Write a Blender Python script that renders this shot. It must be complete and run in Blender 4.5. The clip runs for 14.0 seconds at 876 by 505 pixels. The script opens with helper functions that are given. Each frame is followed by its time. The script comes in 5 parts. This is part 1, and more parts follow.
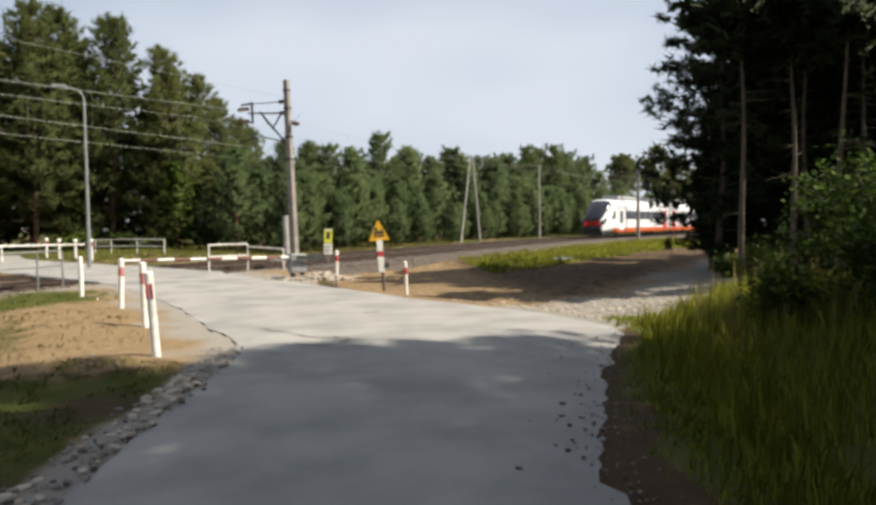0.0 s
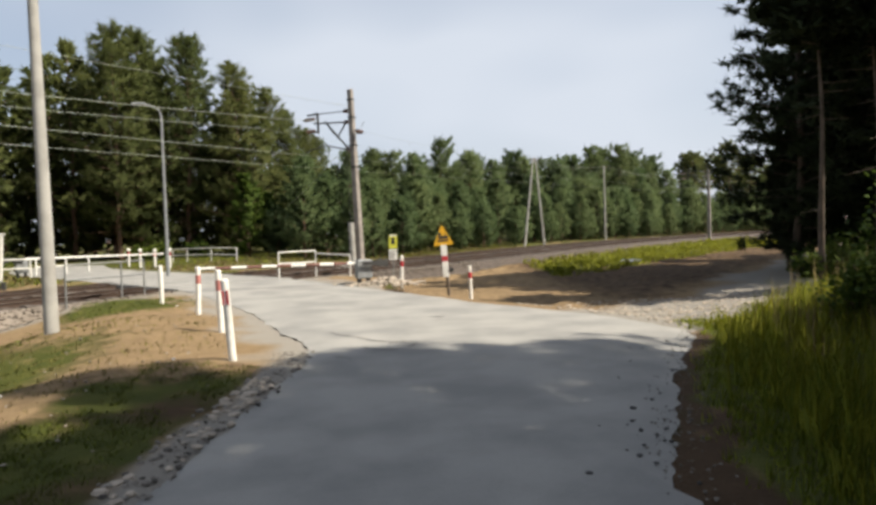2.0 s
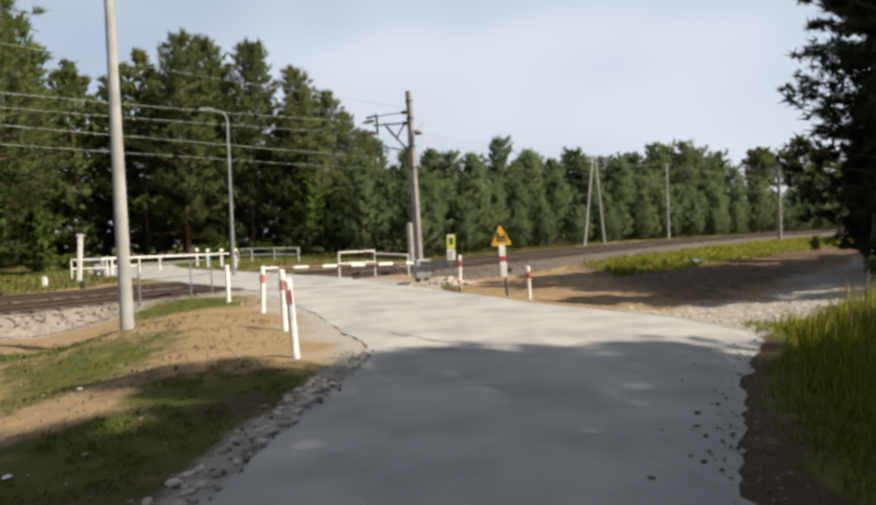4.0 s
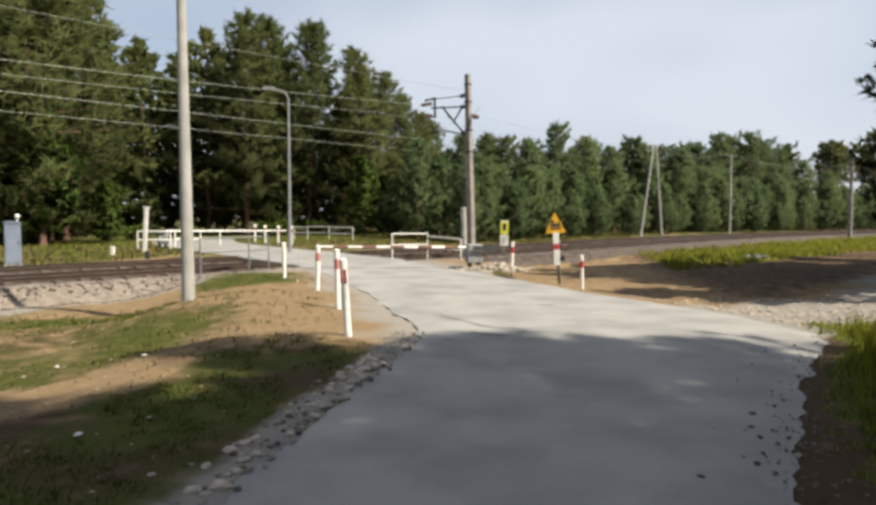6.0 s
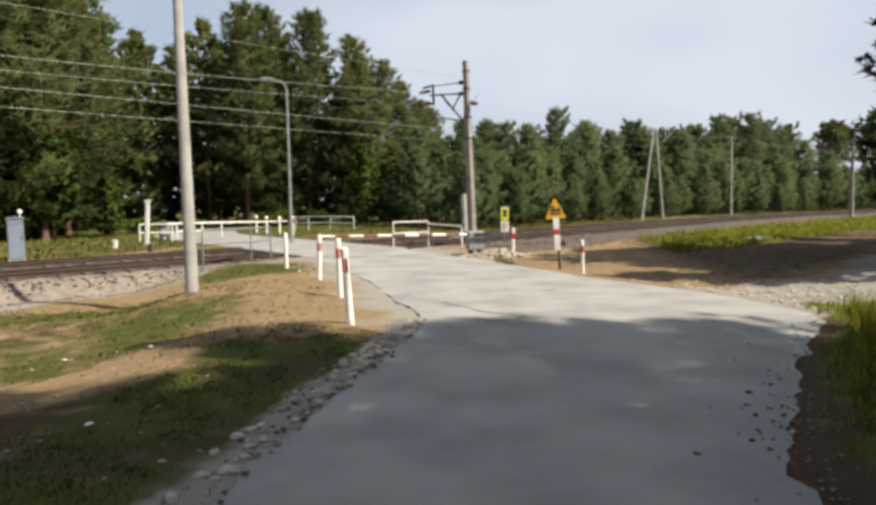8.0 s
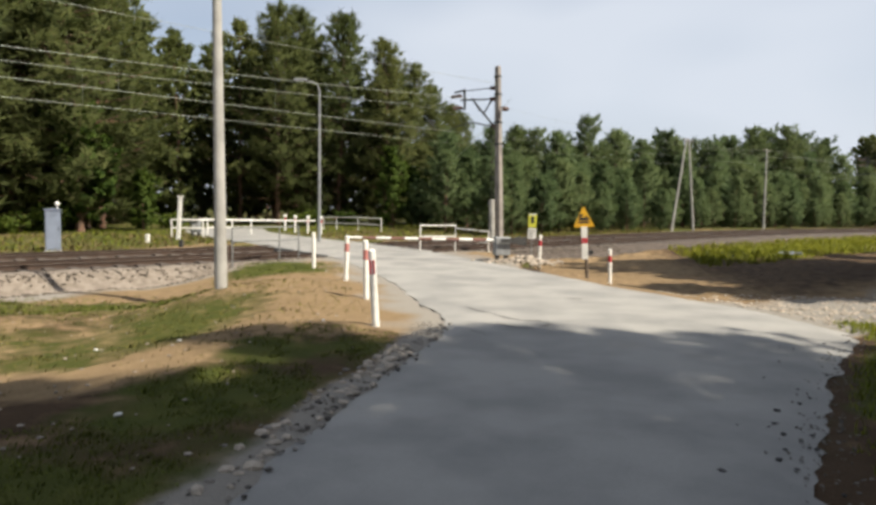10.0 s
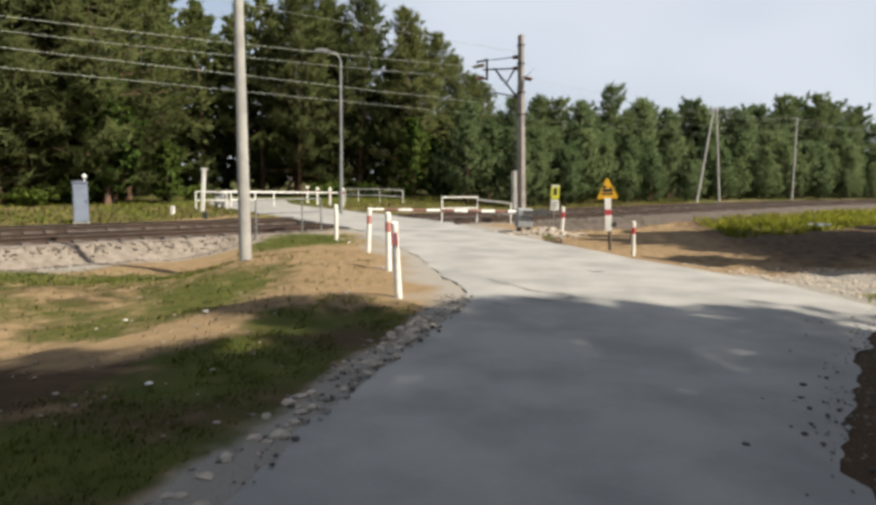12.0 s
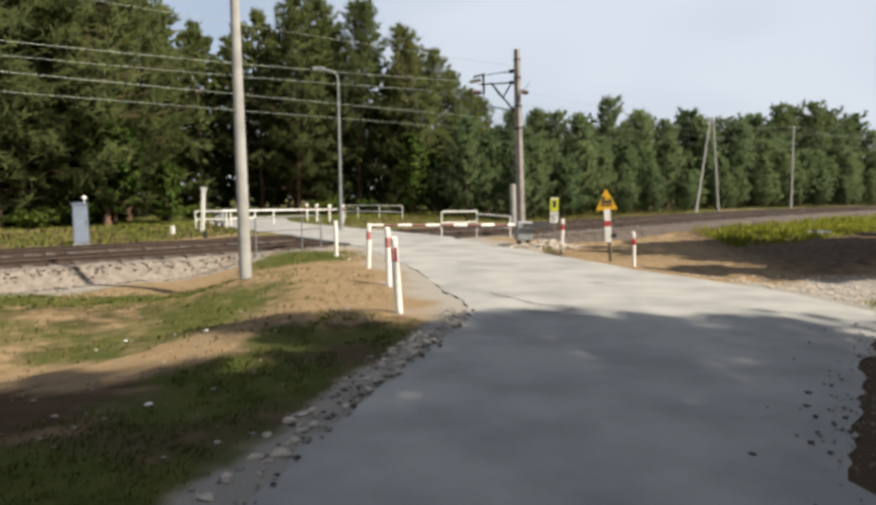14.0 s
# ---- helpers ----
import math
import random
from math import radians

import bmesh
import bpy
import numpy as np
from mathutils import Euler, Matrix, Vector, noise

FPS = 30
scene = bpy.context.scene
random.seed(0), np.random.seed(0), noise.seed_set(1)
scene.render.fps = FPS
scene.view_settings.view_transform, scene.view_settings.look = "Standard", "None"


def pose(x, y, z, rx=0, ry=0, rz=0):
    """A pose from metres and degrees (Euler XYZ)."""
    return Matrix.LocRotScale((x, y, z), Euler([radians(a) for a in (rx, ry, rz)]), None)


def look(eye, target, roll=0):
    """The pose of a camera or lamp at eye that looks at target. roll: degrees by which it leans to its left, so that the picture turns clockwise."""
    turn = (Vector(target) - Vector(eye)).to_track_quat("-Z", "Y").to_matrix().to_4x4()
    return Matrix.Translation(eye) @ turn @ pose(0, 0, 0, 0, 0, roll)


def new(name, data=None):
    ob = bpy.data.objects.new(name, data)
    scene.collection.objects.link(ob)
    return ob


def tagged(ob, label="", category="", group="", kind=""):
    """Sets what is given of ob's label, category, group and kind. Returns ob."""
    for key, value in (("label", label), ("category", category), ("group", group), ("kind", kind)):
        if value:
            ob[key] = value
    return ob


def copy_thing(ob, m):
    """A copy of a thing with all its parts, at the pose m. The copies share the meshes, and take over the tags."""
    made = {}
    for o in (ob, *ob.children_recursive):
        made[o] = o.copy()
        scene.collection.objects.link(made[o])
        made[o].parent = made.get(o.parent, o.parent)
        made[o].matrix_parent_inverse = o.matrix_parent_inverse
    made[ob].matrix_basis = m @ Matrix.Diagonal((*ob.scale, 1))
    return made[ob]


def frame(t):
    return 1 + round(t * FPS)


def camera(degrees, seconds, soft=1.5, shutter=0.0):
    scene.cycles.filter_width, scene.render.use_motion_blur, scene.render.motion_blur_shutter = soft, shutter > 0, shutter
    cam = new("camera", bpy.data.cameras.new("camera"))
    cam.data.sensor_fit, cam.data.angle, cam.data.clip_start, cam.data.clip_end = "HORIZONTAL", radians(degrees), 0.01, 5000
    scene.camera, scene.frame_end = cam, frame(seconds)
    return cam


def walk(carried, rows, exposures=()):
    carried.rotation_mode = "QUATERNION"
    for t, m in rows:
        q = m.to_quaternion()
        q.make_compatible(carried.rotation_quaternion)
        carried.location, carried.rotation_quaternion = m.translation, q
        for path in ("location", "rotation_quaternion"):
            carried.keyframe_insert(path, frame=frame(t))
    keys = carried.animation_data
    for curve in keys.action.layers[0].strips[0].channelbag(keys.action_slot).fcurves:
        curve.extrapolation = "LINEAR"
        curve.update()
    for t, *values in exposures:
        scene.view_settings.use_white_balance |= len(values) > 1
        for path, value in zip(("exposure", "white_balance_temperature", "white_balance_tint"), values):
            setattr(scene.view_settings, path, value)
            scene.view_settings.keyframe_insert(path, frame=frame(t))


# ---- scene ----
cam = camera(67.46, 14.0, soft=3.2)
# seconds, place, yaw, pitch, lean
PATH = [
    (0, 0.043, 0.074, 1.731, -10.33, -2.28, -0.75),
    (0.5, 0.041, 0.094, 1.723, -11.66, -3.14, -0.17),
    (1, 0.020, 0.078, 1.738, -10.18, -2.56, -0.96),
    (1.5, 0.024, 0.050, 1.736, -8.58, -1.83, -1.64),
    (2, 0.018, 0.029, 1.736, -4.80, -1.79, -1.85),
    (2.5, 0.006, 0.020, 1.739, -2.03, -1.98, -2.08),
    (3, -0.000, 0.000, 1.750, 0.00, -1.16, -1.79),
    (3.2, 0.009, 0.015, 1.741, 0.11, -0.94, -2.01),
    (5.3, 0.010, -0.047, 1.763, 1.36, -3.10, -1.06),
    (5.5, -0.002, -0.037, 1.752, 2.04, -2.75, -0.59),
    (6, -0.016, -0.038, 1.764, 4.79, -2.98, 0.10),
    (6.5, -0.011, -0.050, 1.763, 6.86, -2.73, -1.65),
    (7, -0.016, -0.060, 1.767, 6.63, -3.81, -0.13),
    (7.2, -0.004, -0.085, 1.768, 5.91, -4.07, -1.51),
    (9.3, 0.023, -0.139, 1.767, 3.37, -3.91, 0.47),
    (9.5, -0.003, -0.138, 1.770, 4.91, -3.84, 0.97),
    (10, -0.000, -0.149, 1.778, 7.21, -3.72, 0.79),
    (10.5, 0.004, -0.151, 1.776, 7.30, -3.65, -0.20),
    (11, -0.013, -0.175, 1.760, 10.31, -1.61, 1.03),
    (11.5, -0.013, -0.145, 1.778, 8.16, -6.06, 1.45),
    (12, -0.016, -0.145, 1.787, 9.06, -6.22, 0.64),
    (12.5, -0.007, -0.160, 1.785, 8.96, -5.24, -0.47),
    (13, 0.000, -0.169, 1.771, 10.08, -5.90, -1.23),
    (13.5, -0.007, -0.139, 1.783, 8.96, -7.65, -0.04),
    (14, -0.008, -0.128, 1.779, 9.11, -4.93, -0.47),
]
walk(cam, [(t, pose(x, y, z, 90 + p, 0, w) @ pose(0, 0, 0, 0, 0, r)) for t, x, y, z, w, p, r in PATH])

# ---- light ----
SUN_EL, SUN_AZ = 48.0, 112.0          # azimuth clockwise from +y
scene.view_settings.exposure = 1.0
world = bpy.data.worlds.new("world")
scene.world = world
world.use_nodes = True
wn, wl = world.node_tree.nodes, world.node_tree.links
sky = wn.new("ShaderNodeTexSky")
sky.sky_type, sky.sun_disc = "NISHITA", False
sky.sun_elevation, sky.sun_rotation = radians(SUN_EL), radians(SUN_AZ)
sky.air_density, sky.dust_density, sky.ozone_density = 1.0, 2.5, 1.0
coord = wn.new("ShaderNodeTexCoord")
stretch = wn.new("ShaderNodeMapping")
stretch.inputs["Scale"].default_value = (1.0, 1.0, 2.4)
veil = wn.new("ShaderNodeTexNoise")
veil.inputs["Scale"].default_value, veil.inputs["Detail"].default_value = 1.3, 2.5
ramp = wn.new("ShaderNodeMapRange")
ramp.inputs[1].default_value, ramp.inputs[2].default_value = 0.38, 0.68
ramp.inputs[3].default_value, ramp.inputs[4].default_value = 0.3, 0.95
mixer = wn.new("ShaderNodeMix")
mixer.data_type = "RGBA"
mixer.inputs[7].default_value = (5.5, 5.9, 6.55, 1)
wl.new(coord.outputs["Generated"], stretch.inputs["Vector"])
wl.new(stretch.outputs[0], veil.inputs["Vector"])
wl.new(veil.outputs["Fac"], ramp.inputs[0])
wl.new(ramp.outputs[0], mixer.inputs[0])
wl.new(sky.outputs[0], mixer.inputs[6])
wl.new(mixer.outputs[2], wn["Background"].inputs["Color"])
wn["Background"].inputs["Strength"].default_value = 0.066
sun = new("sun", bpy.data.lights.new("sun", "SUN"))
sun.data.energy, sun.data.angle, sun.data.color = 4.6, radians(0.7), (1.0, 0.91, 0.76)
sa, se = radians(SUN_AZ), radians(SUN_EL)
TO_SUN = Vector((math.sin(sa) * math.cos(se), math.cos(sa) * math.cos(se), math.sin(se)))
sun.matrix_world = look(TO_SUN * 50, (0, 0, 0))


# ---- materials ----
def material(name, base, rough=0.8, metal=0.0, vary=0.25, scale=6.0, fine=60.0, bump=0.2, depth=0.01,
             second=None, per="object", spread=0.0, stain=0.0, light=0.0):
    """A node material: base colour with variation at two scales, an optional second colour in patches, and fine relief."""
    mat = bpy.data.materials.new(name)
    mat.use_nodes = True
    n, l = mat.node_tree.nodes, mat.node_tree.links
    b = n["Principled BSDF"]
    tc = n.new("ShaderNodeTexCoord")
    big, small = n.new("ShaderNodeTexNoise"), n.new("ShaderNodeTexNoise")
    for node, s, d in ((big, scale, 4), (small, fine, 3)):
        node.inputs["Scale"].default_value, node.inputs["Detail"].default_value = s, d
        l.new(tc.outputs["Object"], node.inputs["Vector"])
    col = n.new("ShaderNodeMix")
    col.data_type = "RGBA"
    a = Vector(base)
    c2 = Vector(second) if second else a * (1 - vary)
    col.inputs[6].default_value, col.inputs[7].default_value = (*a, 1), (*c2, 1)
    mr = n.new("ShaderNodeMapRange")
    mr.inputs[1].default_value, mr.inputs[2].default_value = 0.4, 0.62
    l.new(big.outputs["Fac"], mr.inputs[0])
    l.new(mr.outputs[0], col.inputs[0])
    hsv = n.new("ShaderNodeHueSaturation")
    l.new(col.outputs[2], hsv.inputs["Color"])
    add = n.new("ShaderNodeMath")
    add.operation = "MULTIPLY_ADD"
    l.new(small.outputs["Fac"], add.inputs[0])
    add.inputs[1].default_value, add.inputs[2].default_value = vary * 1.6, 1 - vary * 0.8
    value = add.outputs[0]
    if spread:
        src = n.new("ShaderNodeObjectInfo").outputs["Random"] if per == "object" else n.new("ShaderNodeNewGeometry").outputs["Random Per Island"]
        more = n.new("ShaderNodeMath")
        more.operation = "MULTIPLY_ADD"
        l.new(src, more.inputs[0])
        more.inputs[1].default_value, more.inputs[2].default_value = spread, 1 - spread / 2
        mul = n.new("ShaderNodeMath")
        mul.operation = "MULTIPLY"
        l.new(value, mul.inputs[0])
        l.new(more.outputs[0], mul.inputs[1])
        value = mul.outputs[0]
    l.new(value, hsv.inputs["Value"])
    l.new(hsv.outputs[0], b.inputs["Base Color"])
    b.inputs["Roughness"].default_value, b.inputs["Metallic"].default_value = rough, metal
    if bump:
        bp = n.new("ShaderNodeBump")
        bp.inputs["Strength"].default_value, bp.inputs["Distance"].default_value = bump, depth
        l.new(small.outputs["Fac"], bp.inputs["Height"])
        l.new(bp.outputs[0], b.inputs["Normal"])
    if light:
        b.inputs["Emission Strength"].default_value = light
        b.inputs["Emission Color"].default_value = (*base, 1)
    return mat


def foliage(name, base, second, through_light=0.48, tree_spread=0.35):
    """Leaves: colour varies from leaf to leaf and from plant to plant, and some light passes through."""
    mat = bpy.data.materials.new(name)
    mat.use_nodes = True
    n, l = mat.node_tree.nodes, mat.node_tree.links
    b = n["Principled BSDF"]
    geo, info = n.new("ShaderNodeNewGeometry"), n.new("ShaderNodeObjectInfo")
    col = n.new("ShaderNodeMix")
    col.data_type = "RGBA"
    col.inputs[6].default_value, col.inputs[7].default_value = (*base, 1), (*second, 1)
    l.new(geo.outputs["Random Per Island"], col.inputs[0])
    hsv = n.new("ShaderNodeHueSaturation")
    m1 = n.new("ShaderNodeMath")
    m1.operation = "MULTIPLY_ADD"
    l.new(info.outputs["Random"], m1.inputs[0])
    m1.inputs[1].default_value, m1.inputs[2].default_value = tree_spread, 1 - tree_spread / 2
    l.new(m1.outputs[0], hsv.inputs["Value"])
    m2 = n.new("ShaderNodeMath")
    m2.operation = "MULTIPLY_ADD"
    l.new(info.outputs["Random"], m2.inputs[0])
    m2.inputs[1].default_value, m2.inputs[2].default_value = -0.03, 0.515
    l.new(m2.outputs[0], hsv.inputs["Hue"])
    l.new(col.outputs[2], hsv.inputs["Color"])
    l.new(hsv.outputs[0], b.inputs["Base Color"])
    b.inputs["Roughness"].default_value = 0.75
    b.inputs["Specular IOR Level"].default_value = 0.2
    tr = n.new("ShaderNodeBsdfTranslucent")
    l.new(hsv.outputs[0], tr.inputs["Color"])
    mx = n.new("ShaderNodeMixShader")
    mx.inputs[0].default_value = through_light
    l.new(b.outputs[0], mx.inputs[1])
    l.new(tr.outputs[0], mx.inputs[2])
    l.new(mx.outputs[0], n["Material Output"].inputs["Surface"])
    return mat


def ground_material():
    """Sand, short grass, dark soil and gravel, mixed by the vertex masks of the ground sheet and broken up by noise."""
    mat = bpy.data.materials.new("ground")
    mat.use_nodes = True
    n, l = mat.node_tree.nodes, mat.node_tree.links
    b = n["Principled BSDF"]
    tc, at = n.new("ShaderNodeTexCoord"), n.new("ShaderNodeAttribute")
    at.attribute_name = "cover"
    sep = n.new("ShaderNodeSeparateColor")
    l.new(at.outputs["Color"], sep.inputs[0])

    def noise_of(scale, detail=5):
        t = n.new("ShaderNodeTexNoise")
        t.inputs["Scale"].default_value, t.inputs["Detail"].default_value = scale, detail
        l.new(tc.outputs["Object"], t.inputs["Vector"])
        return t.outputs["Fac"]

    def tone(c1, c2, fac):
        m = n.new("ShaderNodeMix")
        m.data_type = "RGBA"
        m.inputs[6].default_value, m.inputs[7].default_value = (*c1, 1), (*c2, 1)
        l.new(fac, m.inputs[0])
        return m.outputs[2]

    def over(under, above, mask, noise_out, hard=0.25):
        """above over under where mask plus noise passes one half."""
        s = n.new("ShaderNodeMath")
        s.operation = "MULTIPLY_ADD"
        l.new(noise_out, s.inputs[0])
        s.inputs[1].default_value = 0.9
        l.new(mask, s.inputs[2])
        r = n.new("ShaderNodeMapRange")
        r.inputs[1].default_value, r.inputs[2].default_value = 0.95 - hard, 0.95 + hard
        l.new(s.outputs[0], r.inputs[0])
        m = n.new("ShaderNodeMix")
        m.data_type = "RGBA"
        l.new(r.outputs[0], m.inputs[0])
        l.new(under, m.inputs[6])
        l.new(above, m.inputs[7])
        return m.outputs[2]

    fine, mid, wide = noise_of(45, 6), noise_of(3.2, 6), noise_of(0.7, 5)
    sand = tone((0.26, 0.182, 0.102), (0.135, 0.095, 0.053), mid)
    grass = tone((0.088, 0.088, 0.021), (0.026, 0.038, 0.008), mid)
    soil = tone((0.08, 0.051, 0.03), (0.035, 0.023, 0.014), mid)
    gravel = tone((0.3, 0.278, 0.245), (0.15, 0.136, 0.115), fine)
    c = over(sand, soil, sep.outputs[2], mid)
    c = over(c, gravel, sep.outputs[1], wide)
    c = over(c, grass, sep.outputs[0], mid)
    hsv = n.new("ShaderNodeHueSaturation")
    mul = n.new("ShaderNodeMath")
    mul.operation = "MULTIPLY_ADD"
    l.new(fine, mul.inputs[0])
    mul.inputs[1].default_value, mul.inputs[2].default_value = 1.1, 0.45
    l.new(mul.outputs[0], hsv.inputs["Value"])
    l.new(c, hsv.inputs["Color"])
    l.new(hsv.outputs[0], b.inputs["Base Color"])
    b.inputs["Roughness"].default_value = 0.95
    b.inputs["Specular IOR Level"].default_value = 0.1
    bp = n.new("ShaderNodeBump")
    bp.inputs["Strength"].default_value, bp.inputs["Distance"].default_value = 0.6, 0.04
    l.new(fine, bp.inputs["Height"])
    l.new(bp.outputs[0], b.inputs["Normal"])
    return mat


M_GROUND = ground_material()
M_ROAD = material("asphalt", (0.262, 0.255, 0.238), 0.9, vary=0.2, scale=0.8, fine=70, bump=0.4, depth=0.008, second=(0.19, 0.187, 0.178))
M_BREAK = material("broken_asphalt", (0.2, 0.18, 0.155), 0.95, vary=0.4, scale=8, fine=40, bump=0.5, depth=0.02, spread=0.5)
M_BREAKDARK = material("dark_broken_asphalt", (0.08, 0.07, 0.06), 0.95, vary=0.4, scale=8, fine=40, bump=0.5, depth=0.02, spread=0.5)
M_TAR = material("tar", (0.055, 0.052, 0.05), 0.8, vary=0.3)
M_BALLAST = material("ballast_stone", (0.172, 0.146, 0.12), 0.95, vary=0.3, scale=5, fine=30, bump=0.6, depth=0.03, second=(0.125, 0.103, 0.082), per="island", spread=0.5)
M_BEDDARK = material("track_ballast", (0.065, 0.05, 0.04), 0.95, vary=0.4, scale=4, fine=28, bump=0.8, depth=0.04, second=(0.04, 0.031, 0.025), per="island", spread=0.7)
M_RAIL = material("rail_steel", (0.07, 0.045, 0.033), 0.6, 0.35, vary=0.3, scale=3, fine=50)
M_RAILTOP = material("rail_head", (0.55, 0.53, 0.5), 0.3, 0.9, vary=0.1, scale=4)
M_SLEEPER = material("sleeper", (0.075, 0.06, 0.05), 0.9, vary=0.4, scale=5, fine=40, bump=0.4, spread=0.5)
M_WHITE = material("white_paint", (0.68, 0.67, 0.63), 0.55, vary=0.12, scale=7, fine=40, bump=0.1, depth=0.003)
M_WHITEWORN = material("worn_white_paint", (0.72, 0.7, 0.65), 0.65, vary=0.18, scale=9, fine=40, bump=0.15, depth=0.004)
M_RED = material("red_paint", (0.4, 0.03, 0.04), 0.5, vary=0.25, scale=9)
M_GALV = material("galvanised_steel", (0.26, 0.27, 0.275), 0.55, 0.4, vary=0.2, scale=6)
M_PIPE = material("grey_pipe", (0.22, 0.225, 0.22), 0.55, 0.3, vary=0.25, scale=6)
M_DARK = material("dark_iron", (0.05, 0.05, 0.05), 0.6, 0.3, vary=0.3)
M_CONC = material("concrete", (0.32, 0.312, 0.29), 0.9, vary=0.22, scale=2.5, fine=50, bump=0.3, depth=0.005)
M_CONCWARM = material("warm_concrete", (0.25, 0.225, 0.205), 0.9, vary=0.3, scale=2.5, fine=50, bump=0.3, depth=0.005)
M_WOOD = material("weathered_wood", (0.12, 0.09, 0.066), 0.9, vary=0.4, scale=3, fine=40, bump=0.4)
M_BARK = material("pine_bark", (0.165, 0.09, 0.055), 0.95, vary=0.5, scale=5, fine=25, bump=0.7, depth=0.04, second=(0.08, 0.055, 0.042))
M_YELLOW = material("yellow_sign", (0.6, 0.33, 0.012), 0.45, vary=0.08)
M_LIME = material("lime_sign", (0.55, 0.55, 0.05), 0.45, vary=0.08)
M_BLACK = material("black_paint", (0.02, 0.02, 0.02), 0.6, vary=0.2)
M_CAB = material("blue_grey_paint", (0.16, 0.19, 0.25), 0.5, vary=0.15, scale=3)
M_INSUL = material("brown_porcelain", (0.1, 0.05, 0.035), 0.3, vary=0.2)
M_WIRE = material("copper_wire", (0.3, 0.33, 0.28), 0.5, 0.4, vary=0.15)
M_NEEDLE = foliage("pine_needles", (0.1, 0.115, 0.035), (0.055, 0.07, 0.022))
M_MIDPINE = foliage("middle_pine_needles", (0.085, 0.115, 0.042), (0.045, 0.066, 0.026))
M_YOUNG = foliage("young_pine_needles", (0.115, 0.15, 0.06), (0.055, 0.085, 0.034))
# pine needles of the backlit trees, with their shade put into the colour
M_SHADE = foliage("shaded_pine_needles", (0.045, 0.06, 0.022), (0.02, 0.03, 0.013), through_light=0.2)
M_LEAF = foliage("green_leaves", (0.1, 0.14, 0.02), (0.03, 0.055, 0.009), through_light=0.35)
M_GRASS = foliage("grass_blades", (0.28, 0.285, 0.026), (0.13, 0.165, 0.016), through_light=0.3, tree_spread=0.0)
M_VERGE = foliage("verge_grass_blades", (0.15, 0.19, 0.026), (0.09, 0.125, 0.017), through_light=0.3, tree_spread=0.0)
M_FIELD = foliage("field_grass", (0.2, 0.19, 0.045), (0.11, 0.115, 0.028), through_light=0.3, tree_spread=0.0)
M_DRY = foliage("dry_grass", (0.24, 0.19, 0.085), (0.11, 0.095, 0.035), through_light=0.25, tree_spread=0.0)
M_GLASS = material("dark_glass", (0.02, 0.025, 0.03), 0.08, vary=0.1, bump=0)
M_TWHITE = material("white_train_paint", (0.62, 0.62, 0.63), 0.25, vary=0.06, bump=0)
M_TRED = material("red_train_paint", (0.4, 0.02, 0.025), 0.3, vary=0.08, bump=0)
M_TORANGE = material("orange_train_paint", (0.5, 0.1, 0.03), 0.3, vary=0.08, bump=0)
M_TGREY = material("grey_train_paint", (0.3, 0.31, 0.32), 0.45, vary=0.15, bump=0)
M_LAMP = material("red_tail_lamp", (0.8, 0.04, 0.03), 0.3, vary=0.0, bump=0, light=0.35)
M_STONE = material("pale_stone", (0.36, 0.31, 0.25), 0.9, vary=0.3, scale=6, fine=30, bump=0.4, spread=0.5)


# ---- shape helpers ----
def finish(ob, mats, smooth=False):
    for m in mats if isinstance(mats, (list, tuple)) else [mats]:
        ob.data.materials.append(m)
    if smooth:
        ob.data.shade_smooth()
    return ob


def thing(name, x, y, z, label, category, group="", rz=0.0, rx=0.0, ry=0.0):
    ob = new(name)
    ob.matrix_basis = pose(x, y, z, rx, ry, rz)
    return tagged(ob, label, category, group)


def part(name, bm, mats, parent=None, label="", smooth=False):
    me = bpy.data.meshes.new(name)
    bm.normal_update()
    bm.to_mesh(me)
    bm.free()
    ob = new(name, me)
    ob.parent = parent
    finish(ob, mats, smooth)
    if label:
        tagged(ob, label)
    return ob


def raw(name, verts, faces, mats, parent=None, index=None, smooth=False):
    me = bpy.data.meshes.new(name)
    me.from_pydata([tuple(v) for v in verts], [], faces)
    ob = new(name, me)
    ob.parent = parent
    finish(ob, mats, smooth)
    if index is not None:
        me.polygons.foreach_set("material_index", index)
    me.update()
    return ob


def box(bm, x0, y0, z0, x1, y1, z1, bevel=0.0, m=None, mat=0):
    r = bmesh.ops.create_cube(bm, size=1)
    vs = r["verts"]
    for v in vs:
        v.co = Vector((x0 + (v.co.x + 0.5) * (x1 - x0), y0 + (v.co.y + 0.5) * (y1 - y0), z0 + (v.co.z + 0.5) * (z1 - z0)))
    fs = {f for v in vs for f in v.link_faces}
    for f in fs:
        f.material_index = mat
    if bevel:
        es = list({e for v in vs for e in v.link_edges})
        out = bmesh.ops.bevel(bm, geom=es, offset=bevel, segments=2, affect="EDGES", profile=0.5)
        vs = list({v for f in out["faces"] for v in f.verts} | {v for v in vs if v.is_valid})
        for v in vs:
            for f in v.link_faces:
                f.material_index = mat
    if m is not None:
        bmesh.ops.transform(bm, matrix=m, verts=vs)
    return bm


